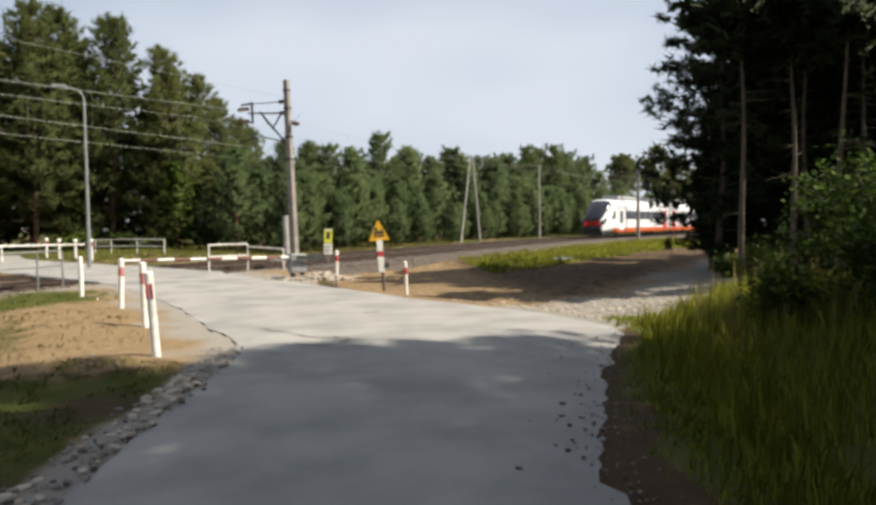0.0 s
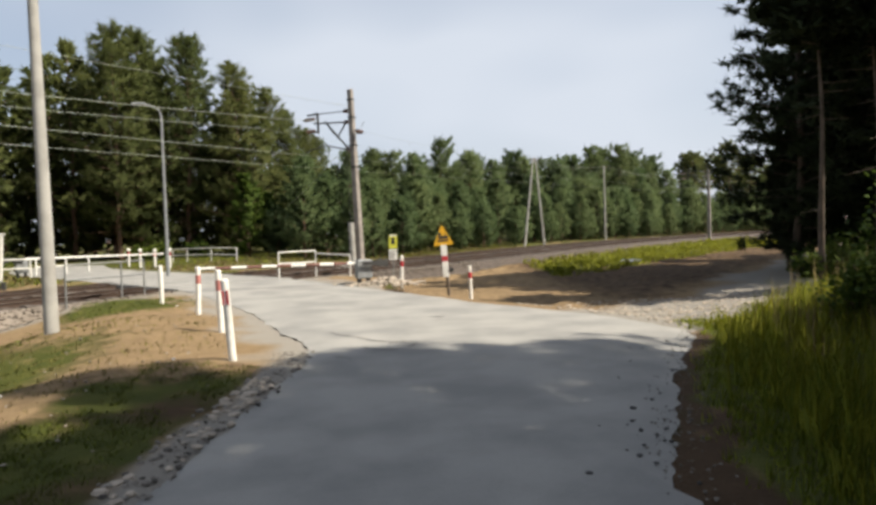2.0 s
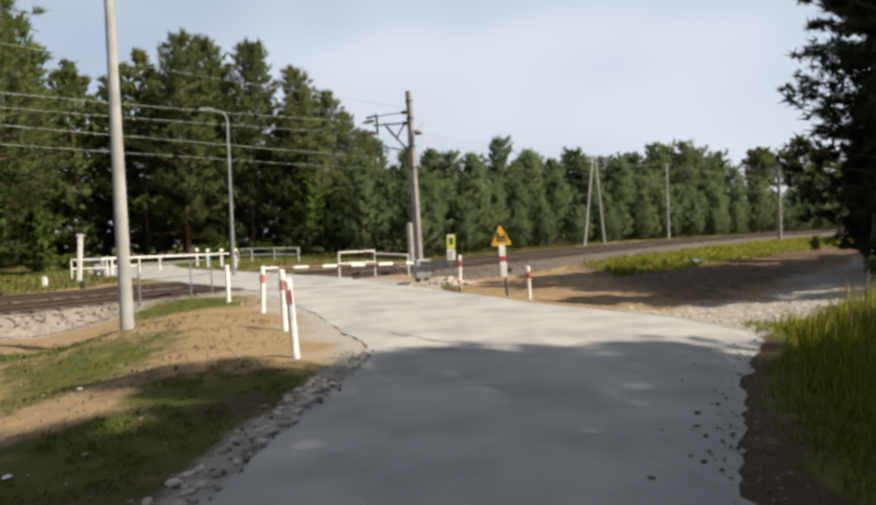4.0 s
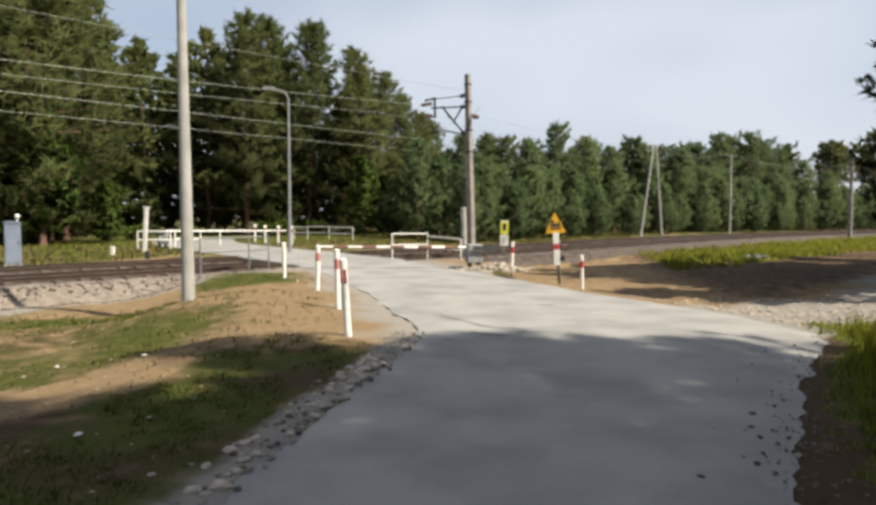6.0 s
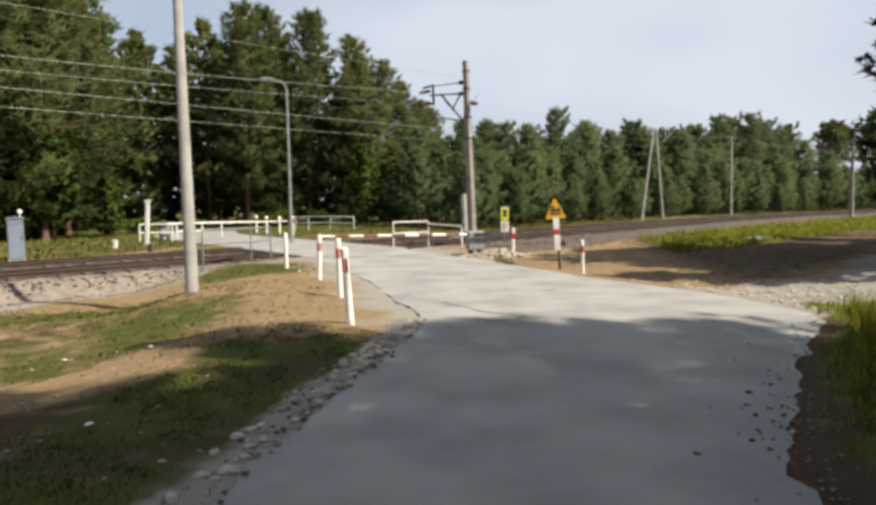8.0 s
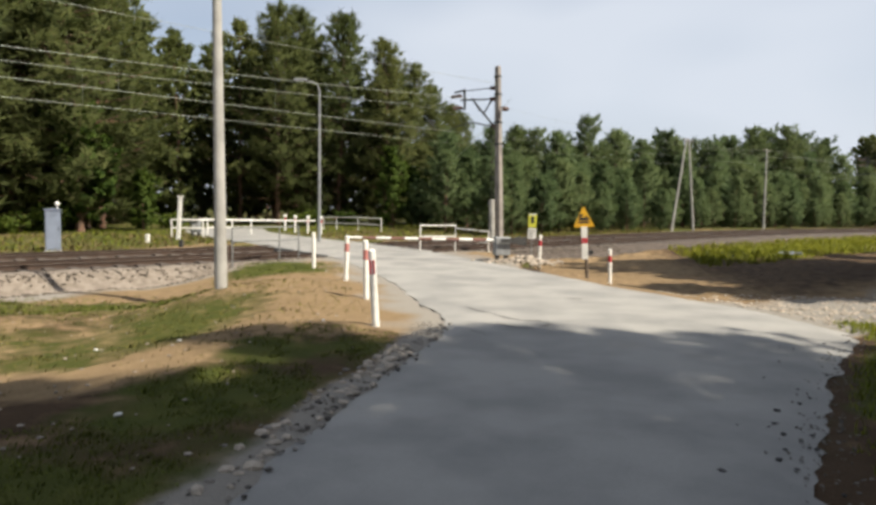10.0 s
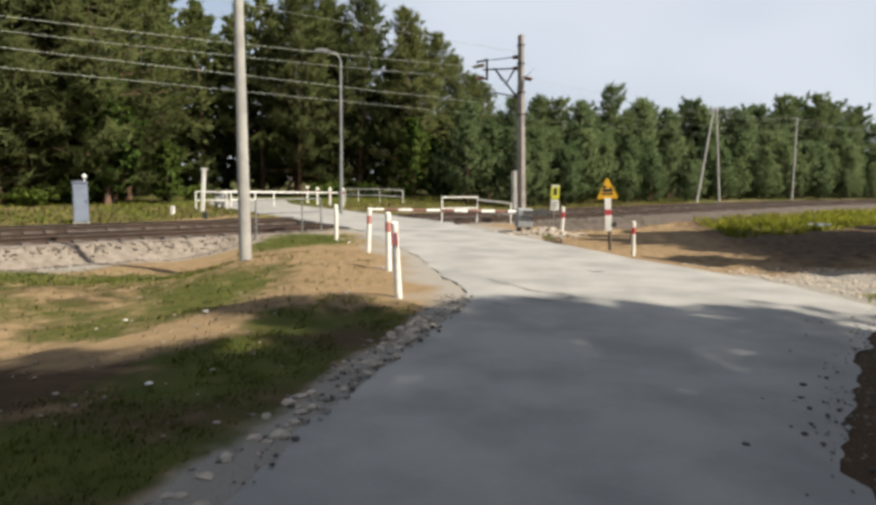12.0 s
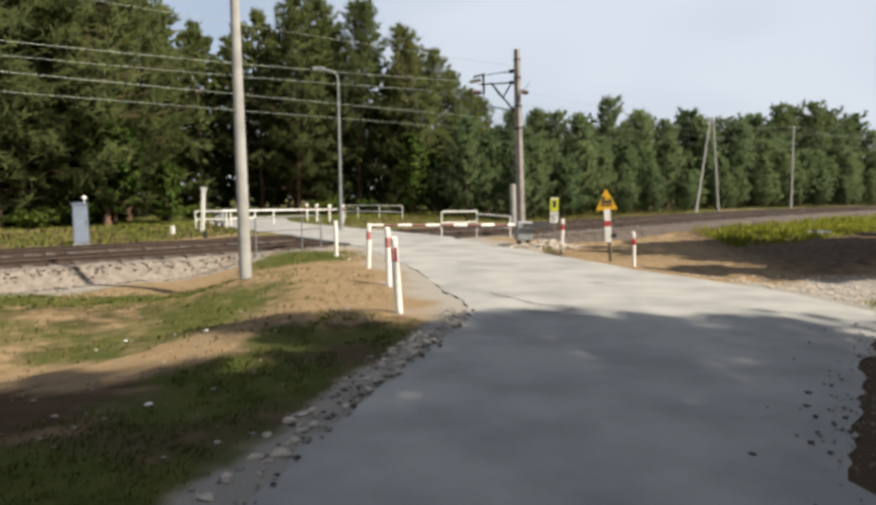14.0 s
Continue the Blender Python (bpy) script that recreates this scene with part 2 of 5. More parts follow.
def tube(bm, a, b, r0, r1=None, sides=10, mat=0, caps=True):
    a, b = Vector(a), Vector(b)
    r1 = r0 if r1 is None else r1
    q = (b - a).to_track_quat("Z", "Y")
    rings = []
    for c, r in ((a, r0), (b, r1)):
        rings.append([bm.verts.new(c + q @ Vector((r * math.cos(k * math.tau / sides), r * math.sin(k * math.tau / sides), 0))) for k in range(sides)])
    if caps:
        for c, r, ring in ((a, r0, rings[0]), (b, r1, rings[1])):
            cap = [bm.verts.new(v.co) for v in ring]
            bm.faces.new(cap[::-1] if ring is rings[0] else cap).material_index = mat
    for k in range(sides):
        f = bm.faces.new((rings[0][k], rings[0][(k + 1) % sides], rings[1][(k + 1) % sides], rings[1][k]))
        f.material_index, f.smooth = mat, True
    return bm


def path_tube(bm, pts, r, sides=8, mat=0):
    for a, b in zip(pts, pts[1:]):
        tube(bm, a, b, r, r, sides, mat)
    return bm


def prism(bm, pts, y0, y1, mat=0):
    """A flat outline in x and z, given thickness along y."""
    f0 = [bm.verts.new((x, y0, z)) for x, z in pts]
    f1 = [bm.verts.new((x, y1, z)) for x, z in pts]
    bm.faces.new(f0).material_index = mat
    bm.faces.new(f1[::-1]).material_index = mat
    k = len(pts)
    for i in range(k):
        bm.faces.new((f0[(i + 1) % k], f0[i], f1[i], f1[(i + 1) % k])).material_index = mat
    return bm


def smooth01(v):
    v = min(1.0, max(0.0, v))
    return v * v * (3 - 2 * v)


# ---- plan ----
# two straight tracks; s runs along them, n across them, from the sleeper ends of the nearer one
TRACK_O, TRACK_U, TRACK_N = Vector((-12.0, 17.5)), Vector((0.647, 0.7625)), Vector((-0.7625, 0.647))
RAIL_Z = 0.10
TRACK_A = math.atan2(TRACK_U.y, TRACK_U.x)
BEND_S, BEND_R = 20.0, 400.0          # beyond this point the line bends to the right
BEND_C = TRACK_O + TRACK_U * BEND_S + Vector((math.sin(TRACK_A), -math.cos(TRACK_A))) * BEND_R


def track_way(s):
    """Heading of the line at s, in radians."""
    return TRACK_A - max(0.0, s - BEND_S) / BEND_R


def on_track(s, n):
    if s <= BEND_S:
        p = TRACK_O + TRACK_U * s + TRACK_N * n
        return p.x, p.y
    a = track_way(s)
    return BEND_C.x - math.sin(a) * (BEND_R + n), BEND_C.y + math.cos(a) * (BEND_R + n)


def track_sn(x, y):
    d = Vector((x, y)) - TRACK_O
    s = d.dot(TRACK_U)
    if s <= BEND_S:
        return s, d.dot(TRACK_N)
    q = Vector((x, y)) - BEND_C
    a = math.atan2(-q.x, q.y)
    return BEND_S + (TRACK_A - a) * BEND_R, q.length - BEND_R


def rise(s):
    """How far the line has climbed at s."""
    return 0.28 * smooth01((s - 14) / 46)


LEFT_EDGE = [(-1.9, -14), (-1.85, -4), (-1.8, 0), (-1.67, 4.4), (-1.36, 7.2), (-1.12, 9.2), (-1.3, 10.7), (-1.95, 12.3), (-2.95, 15.2), (-4.3, 18.2), (-6.2, 21.6), (-8.7, 24.8), (-12.5, 29.3), (-16.8, 34.3), (-20.0, 38.0), (-23.5, 43.5), (-26.0, 50)]
RIGHT_EDGE = [(1.7, -14), (1.7, -4), (1.72, 0), (1.98, 4.2), (2.72, 5.9), (3.85, 8.2), (4.9, 10.2), (4.5, 12.2), (3.5, 14.0), (2.25, 16.0), (0.85, 18.8), (-1.0, 22.2), (-4.2, 27.0), (-8.6, 32.8), (-13.6, 38.6), (-17.5, 44.0), (-20.5, 50.5)]


def resample(pts, k=14):
    """Catmull-Rom through the points, k steps between each two."""
    out = []
    p = [Vector(q) for q in pts]
    for i in range(len(p) - 1):
        a, b, c, d = p[max(i - 1, 0)], p[i], p[i + 1], p[min(i + 2, len(p) - 1)]
        for j in range(k):
            t = j / k
            out.append(0.5 * ((2 * b) + (c - a) * t + (2 * a - 5 * b + 4 * c - d) * t * t + (3 * b - a - 3 * c + d) * t ** 3))
    return out + [p[-1]]


ROAD_L, ROAD_R = resample(LEFT_EDGE), resample(RIGHT_EDGE)
RL, RR = np.array(ROAD_L), np.array(ROAD_R)
ROAD_POLY = np.vstack([RL, RR[::-1]])


def road_gap(x, y):
    """Metres from the road's edge; negative on the road."""
    q = np.array((x, y))
    a, b = ROAD_POLY, np.roll(ROAD_POLY, -1, 0)
    d = b - a
    t = np.clip(((q - a) * d).sum(1) / np.maximum((d * d).sum(1), 1e-9), 0, 1)
    away = np.hypot(*(a + d * t[:, None] - q).T).min()
    up = (a[:, 1] > y) != (b[:, 1] > y)
    cut = a[:, 0] + (y - a[:, 1]) / np.where(d[:, 1] == 0, 1e-9, d[:, 1]) * d[:, 0]
    return -away if (up & (x < cut)).sum() % 2 else away


def road_z(x, y):
    s, n = track_sn(x, y)
    return 0.0 + 0.09 * smooth01((n + 6) / 5) + 0.004


def height(x, y, gap=None):
    s, n = track_sn(x, y)
    gap = (road_gap(x, y) if abs(x) < 45 and -15 < y < 60 else 20.0) if gap is None else gap
    rz = road_z(x, y)
    far = smooth01((gap - 0.2) / 2.0) if x > 0 else smooth01((gap - 2.0) / 4.0)
    berm = 0.05 * smooth01((gap - 0.3) / 1.2) * smooth01((y - 7) / 2) * smooth01((-2.5 - n) / 2) if x <= 0 else 0.0
    up = rise(s) if abs(n) < 40 else rise(s) * smooth01((70 - abs(n)) / 30)
    low = -0.5 if n > -14 else -0.5 + 0.4 * smooth01((-14 - n) / 6)
    if n > 6.9:
        low = -0.1 + 0.3 * smooth01((n - 8) / 10) + up
    elif n > -1.2:
        low = -0.55 + up
    elif x > 4:
        low += (up + 0.1) * smooth01((n + 8) / 5) * smooth01((x - 4) / 4)
    if x > 5 and n < -2:
        low += 0.45 * smooth01((x - 5) / 4) * smooth01((16 - y) / 5)
    if x > 0 and -12 < n < -2:
        low -= 0.12
    z = rz + berm + (low - rz - berm) * far
    if -1.2 < n < 6.9 and gap > 0:
        z = min(z, -0.35 + up)
    z -= 0.012 * (1 - smooth01(abs(gap) / 0.5)) if gap > 0 else 0.06
    wob = noise.fractal((x * 0.45, y * 0.45, 3.0), 1.0, 2.0, 4) * 0.09 + noise.fractal((x * 2.2, y * 2.2, 7.0), 1.0, 2.0, 3) * 0.03
    mound = 0.22 * math.exp(-((x + 6.3) ** 2 + (y - 13.4) ** 2) / 1.6)
    if gap > 0:
        z += (wob + mound) * smooth01(gap / 1.5) * (1 if n < 7 else 0.6)
    return z


# ---- ground and road ----
def spaced(lo, hi, fine, reach):
    """Even steps between lo and hi, then ever wider ones out to reach."""
    mid = list(np.arange(lo, hi + 1e-6, fine))
    step, a, left, right = fine, 0, [], []
    for sgn, start, out in ((-1, lo, left), (1, hi, right)):
        step, p = fine, start
        while abs(p) < reach:
            step *= 1.22
            p += sgn * step
            out.append(p)
    return left[::-1] + mid + right


def tall_grass(x, y):
    """The rank verge right of the lane."""
    return x > 2.2 and y < 10.3 + 0.75 * max(0.0, x - 5) and road_gap(x, y) > (0.55 if y < 6 else 0.25) if x < 16 and y < 20 else False


def make_ground():
    xs, ys = spaced(-27, 22, 0.28, 1800), spaced(1, 42, 0.28, 1800)
    verts, cover = [], []
    for y in ys:
        for x in xs:
            near = abs(x) < 45 and -15 < y < 60
            gap = road_gap(x, y) if near else 20.0
            s, n = track_sn(x, y)
            verts.append((x, y, height(x, y, gap)))
            w = noise.fractal((x * 0.25, y * 0.25, 1.0), 1.0, 2.0, 4)
            green = soil = gravel = 0.0
            d = y + 1.6 * w
            if n > 7:
                green = 0.72 + 0.35 * w
                soil = 0.6 if n > 20 else 0.15
                green -= 0.6 * (1 - smooth01(abs(n - 8.0) / 1.0))
            elif n > -1.3:
                gravel, soil = 0.3, 0.7
            elif tall_grass(x, y):
                green, soil = 0.95, 0.5
            elif x > 0.5 and y > 10:
                bank = smooth01((x - 7.2 - 2 * w) / 2.5) * smooth01((-1.6 - n) / 0.8) * smooth01((n + 7.2 + 2.0 * w) / 1.5)
                green = 0.95 * bank
                gravel = 0.85 * smooth01((-n - 13.5 + w) / 2.0)
                # brown soil, made heavier right of x 6 to paint in the pines' shade
                soil = (0.7 - 0.42 * smooth01((9 - x) / 3)) * smooth01((n + 16.0) / 3.0) + 0.1 * w
                green = max(green, 0.55 * (1 - smooth01(abs(gap - 0.7) / 0.6)) if x < 3.5 else 0)
            elif x > 0:
                green, soil = 0.62 + 0.4 * w - 0.5 * (1 - smooth01((gap - (0.4 if y < 6 else 0.1)) / 0.7)), 0.85
            else:
                w2 = noise.fractal((x * 0.8, y * 0.8, 4.0), 1.0, 2.0, 4)
                far_in = smooth01((gap - 1.9 - 0.5 * w2) / 0.7)
                verge = smooth01((gap - 0.26 - 0.12 * w2) / 0.2) * (1 - far_in) * smooth01((9.2 - y) / 1.5)
                # dark soil laid where tree shadow falls, so part of it is painted shade
                shaded_soil = (1 - smooth01((d - 6.0) / 0.8)) * far_in
                thin = smooth01((d - 7.7) / 0.9) * smooth01((14.2 - d) / 1.5) * smooth01((-3.4 - x) / 2.2)
                lush = math.exp(-((y - 13.2 - 0.12 * (x + 9)) / 1.0) ** 2) * smooth01((-6.8 - x) / 1.0)
                tuft = 1 - smooth01((math.hypot(x + 6.6, y - 18.2) - 1.2) / 1.5)
                green = max(0.72 * verge + 0.6 * w2 * verge, (0.48 + 0.45 * w + 0.2 * w2) * thin, (0.8 + 0.3 * w2) * lush, 0.85 * tuft)
                soil = max(0.8 * verge, 0.95 * shaded_soil + 0.3 * w2 * shaded_soil, (0.5 + 0.45 * w2) * thin, 0.62 * (1 - smooth01(abs(y - 8.2 - w2) / 0.9)) * smooth01((3.4 - gap) / 1.2))
                gravel = 0.7 * smooth01((n + 3.0 + 0.6 * w2) / 1.2)
                apron = smooth01((y - 8.6) / 1.2) * (1 - smooth01((gap - 0.75 - 0.5 * w2) / 0.7))
                gravel = max(gravel, (0.55 + 0.5 * w2) * apron, 0.9 * (1 - smooth01((gap - 0.28 - 0.12 * w2) / 0.25)))
                green *= 1 - apron
            cover.append((max(0, green), max(0, gravel), max(0, soil), 1.0))
    k = len(xs)
    faces = [(j * k + i, j * k + i + 1, (j + 1) * k + i + 1, (j + 1) * k + i) for j in range(len(ys) - 1) for i in range(k - 1)]
    ob = raw("ground", verts, faces, M_GROUND, smooth=True)
    col = ob.data.color_attributes.new("cover", "FLOAT_COLOR", "POINT")
    col.data.foreach_set("color", np.array(cover, dtype=np.float32).ravel())
    tagged(ob, "sandy ground with patchy grass, soil and gravel beside a railway", "ground", kind="structure")


make_ground()


def make_road():
    across, verts, faces = 14, [], []
    for a, b in zip(ROAD_L, ROAD_R):
        for i in range(across + 1):
            f = i / across
            p = a.lerp(b, f)
            if i in (0, across):
                p = p + (a - b).normalized() * (1 if i == 0 else -1) * (noise.fractal((p.x * 1.6, p.y * 1.6, 9.0), 1.0, 2.0, 4) * (0.1 if i == 0 else 0.15))
            edge = 0.022 if i in (0, across) else 0.0
            verts.append((p.x, p.y, road_z(p.x, p.y) - edge + 0.008 * noise.noise((p.x * 0.8, p.y * 0.8, 0))))
    k = across + 1
    for j in range(len(ROAD_L) - 1):
        for i in range(across):
            faces.append((j * k + i, j * k + i + 1, (j + 1) * k + i + 1, (j + 1) * k + i))
    road = raw("road", verts, faces, M_ROAD, smooth=True)
    tagged(road, "worn pale grey asphalt lane curving over the level crossing", "road", kind="structure")


make_road()


# ---- railway ----
S0, S1 = -75.0, 520.0


def make_bed():
    """Ballast shoulder with loose stones, one long mound under both tracks."""
    prof = [(-1.3, -0.62), (-0.45, -0.10), (0.0, -0.06), (6.6, -0.06), (7.05, -0.10), (8.2, -0.5)]
    fine = []
    for (a, za), (b, zb) in zip(prof, prof[1:]):
        steps = max(1, int((b - a) / 0.25))
        fine += [(a + (b - a) * i / steps, za + (zb - za) * i / steps) for i in range(steps)]
    fine.append(prof[-1])
    ss = list(np.arange(-30, 75, 0.4)) + list(np.arange(75, S1 + 1, 6))
    ss = list(np.arange(S0, -30, 5)) + ss
    verts, faces = [], []
    for s in ss:
        for n, z in fine:
            x, y = on_track(s, n)
            jit = noise.noise((s * 1.7, n * 1.7, 0)) * 0.05 + noise.noise((s * 6, n * 6, 2)) * 0.03
            near_road = road_gap(x, y) if -15 < s < 45 else 9
            drop = -0.25 if near_road < 0.15 else 0.0
            verts.append((x, y, z + jit + drop + rise(s)))
    k = len(fine)
    for j in range(len(ss) - 1):
        for i in range(k - 1):
            faces.append((j * k + i, (j + 1) * k + i, (j + 1) * k + i + 1, j * k + i + 1))
    idx = [0 if (i < 4 or i > k - 6) and ss[j] < 14 else 1 for j in range(len(ss) - 1) for i in range(k - 1)]
    bed = raw("ballast_bed", verts, faces, [M_BALLAST, M_BEDDARK], index=idx, smooth=False)
    tagged(bed, "brown crushed-stone ballast under the two tracks", "ballast", kind="structure")


make_bed()


def stone_mesh(rng, r):
    """A rough little stone of six to eight corners."""
    t = 0.52573
    a, b = t * r, 0.85065 * r
    vs = [(-a, 0, b), (a, 0, b), (-a, 0, -b), (a, 0, -b), (0, b, a), (0, b, -a), (0, -b, a), (0, -b, -a), (b, a, 0), (-b, a, 0), (b, -a, 0), (-b, -a, 0)]
    fs = [(0, 4, 1), (0, 9, 4), (9, 5, 4), (4, 5, 8), (4, 8, 1), (8, 10, 1), (8, 3, 10), (5, 3, 8), (5, 2, 3), (2, 7, 3), (7, 10, 3), (7, 6, 10), (7, 11, 6), (11, 0, 6), (0, 1, 6), (6, 1, 10), (9, 0, 11), (9, 11, 2), (9, 2, 5), (7, 2, 11)]
    sx, sy, sz = rng.uniform(0.7, 1.5), rng.uniform(0.7, 1.4), rng.uniform(0.35, 0.75)
    return [(x * sx * rng.uniform(0.8, 1.2), y * sy * rng.uniform(0.8, 1.2), z * sz) for x, y, z in vs], fs


def scatter_stones(name, label, places, mat, seed, lo, hi):
    rng = random.Random(seed)
    verts, faces = [], []
    for x, y, z in places:
        vs, fs = stone_mesh(rng, rng.uniform(lo, hi))
        a = rng.random() * 6.3
        c, s = math.cos(a), math.sin(a)
        o = len(verts)
        verts += [(x + vx * c - vy * s, y + vx * s + vy * c, z + vz) for vx, vy, vz in vs]
        faces += [tuple(i + o for i in f) for f in fs]
    return tagged(raw(name, verts, faces, mat), label, "stones", kind="stuff")


def shoulder_stones():
    rng, out = random.Random(4), []
    while len(out) < 5200:
        s, n = rng.uniform(-26, 26), rng.uniform(-1.7, 0.1)
        x, y = on_track(s, n)
        if road_gap(x, y) < 0.5:
            continue
        z = -0.62 + 0.52 * smooth01((n + 1.3) / 0.9) if n > -1.3 else height(x, y)
        out.append((x, y, z + 0.02 + (rise(s) if n > -1.3 else 0)))
    return out


scatter_stones("ballast_stones", "loose brown ballast stones on the track shoulder", shoulder_stones(), M_BALLAST, 5, 0.02, 0.058)


def rail_bm(n, x0, y0):
    """A rail swept along the line."""
    bm = bmesh.new()
    pts = [(-0.07, 0), (0.07, 0), (0.07, 0.015), (0.012, 0.035), (0.012, 0.115), (0.036, 0.125), (0.036, 0.155), (-0.036, 0.155), (-0.036, 0.125), (-0.012, 0.115), (-0.012, 0.035), (-0.07, 0.015)]
    k, last = len(pts), None
    for s in [S0, 0.0, 14.0] + list(np.arange(18, S1, 6.0)):
        row = [bm.verts.new((*(Vector(on_track(s, n + y)) - Vector((x0, y0))), z + rise(s))) for y, z in pts]
        if last:
            for i in range(k):
                f = bm.faces.new((last[i], last[(i + 1) % k], row[(i + 1) % k], row[i]))
                f.material_index = 1 if i == 6 else 0
        last = row
    return bm


def make_tracks():
    sleeper = bmesh.new()
    prism(sleeper, [(-1.3, 0), (1.3, 0), (1.3, 0.12), (1.24, 0.16), (-1.24, 0.16), (-1.3, 0.12)], -0.13, 0.13)
    me = bpy.data.meshes.new("sleeper")
    sleeper.normal_update()
    sleeper.to_mesh(me)
    sleeper.free()
    me.materials.append(M_SLEEPER)
    for n, label in ((1.3, "nearer railway track of rusty steel rails on dark sleepers"), (5.3, "farther railway track of rusty steel rails on dark sleepers")):
        x0, y0 = on_track(0, n)
        t = thing("railway_track", x0, y0, RAIL_Z - 0.155, label, "railway track", "railway tracks")
        for side in (-0.754, 0.754):
            part("rail", rail_bm(n + side, x0, y0), [M_RAIL, M_RAILTOP], t)
        rng, count = random.Random(11), 0
        s = -33.0
        while s < 140:
            px, py = on_track(s, n)
            if road_gap(px, py) > 0.9 and count < 270:
                o = new("sleeper", me)
                o.parent = t
                o.matrix_basis = pose(px - x0, py - y0, -0.125 + rise(s) + rng.uniform(-0.015, 0.015), 0, 0, math.degrees(track_way(s)) + 90 + rng.uniform(-1, 1))
                count += 1
            s += 0.62


make_tracks()


def make_crossing_deck():
    """Slabs between and beside the rails where the lane crosses."""
    deck = thing("crossing_deck", *on_track(9.2, 3.3), RAIL_Z - 0.006, "grey concrete slabs between the rails of the level crossing", "crossing deck", rz=math.degrees(TRACK_A))
    tagged(deck, kind="structure")
    for n0, n1 in ((-0.6, 0.42), (0.66, 1.94), (2.18, 4.42), (4.66, 5.94), (6.18, 7.2)):
        for i in range(4):
            bm = bmesh.new()
            lo = -1.85 + 0.22 * n0 + i * 1.27
            box(bm, lo, n0 - 3.3, -0.12, lo + 1.255, n1 - 3.3, 0.012, 0.015)
            part("slab", bm, M_ROAD, deck)


make_crossing_deck()


# ---- trees ----
def needle_tufts(rng, spots, dirs, size, blades, width, tall=10.0, lift=0.25):
    """Brushes of narrow blades that fan forward along each twig: arrays of corners, faces and soft outward normals."""
    k = len(spots)
    g = np.random.RandomState(rng.randrange(1 << 30))
    c = np.repeat(np.array(spots), blades, 0)
    way = np.repeat(np.array(dirs), blades, 0)
    d = g.normal(size=(k * blades, 3)) * np.array((0.85, 0.85, 0.6)) + way * 0.75
    d[:, 2] += lift
    d /= np.linalg.norm(d, axis=1)[:, None]
    side = np.cross(d, g.normal(size=(k * blades, 3)))
    side /= np.linalg.norm(side, axis=1)[:, None] + 1e-9
    ln = size * g.uniform(0.55, 1.25, (k * blades, 1))
    w = width * g.uniform(0.6, 1.3, (k * blades, 1))
    c = c + g.normal(0, 0.12 * size, c.shape)
    root = c - d * ln * 0.25
    a, b, e = root + side * w, c + d * ln * 0.8, root - side * w
    out = np.stack([c[:, 0], c[:, 1], (c[:, 2] - 0.45 * tall) * 0.35], 1)
    out /= np.linalg.norm(out, axis=1)[:, None] + 1e-6
    out = out * 0.8 + np.array((0, 0, 0.4)) + g.normal(0, 0.22, out.shape)
    out /= np.linalg.norm(out, axis=1)[:, None] + 1e-6
    turn = (np.cross(b - a, e - a) * out).sum(1) < 0
    a[turn], e[turn] = e[turn].copy(), a[turn].copy()
    v = np.stack([a, b, e], 1).reshape(-1, 3)
    f = np.arange(k * blades * 3).reshape(-1, 3)
    return v, f, np.repeat(out, 3, 0)


def mesh_of(name, v, f, mat, normals=None):
    me = bpy.data.meshes.new(name)
    me.vertices.add(len(v))
    me.vertices.foreach_set("co", np.asarray(v, dtype=np.float32).ravel())
    me.loops.add(f.size)
    me.loops.foreach_set("vertex_index", f.ravel().astype(np.int32))
    me.polygons.add(len(f))
    me.polygons.foreach_set("loop_start", np.arange(0, f.size, f.shape[1], dtype=np.int32))
    me.update(calc_edges=True)
    me.materials.append(mat)
    if normals is not None:
        me.polygons.foreach_set("use_smooth", np.ones(len(f), dtype=bool))
        me.normals_split_custom_set_from_vertices([tuple(q) for q in normals.tolist()])
    return me


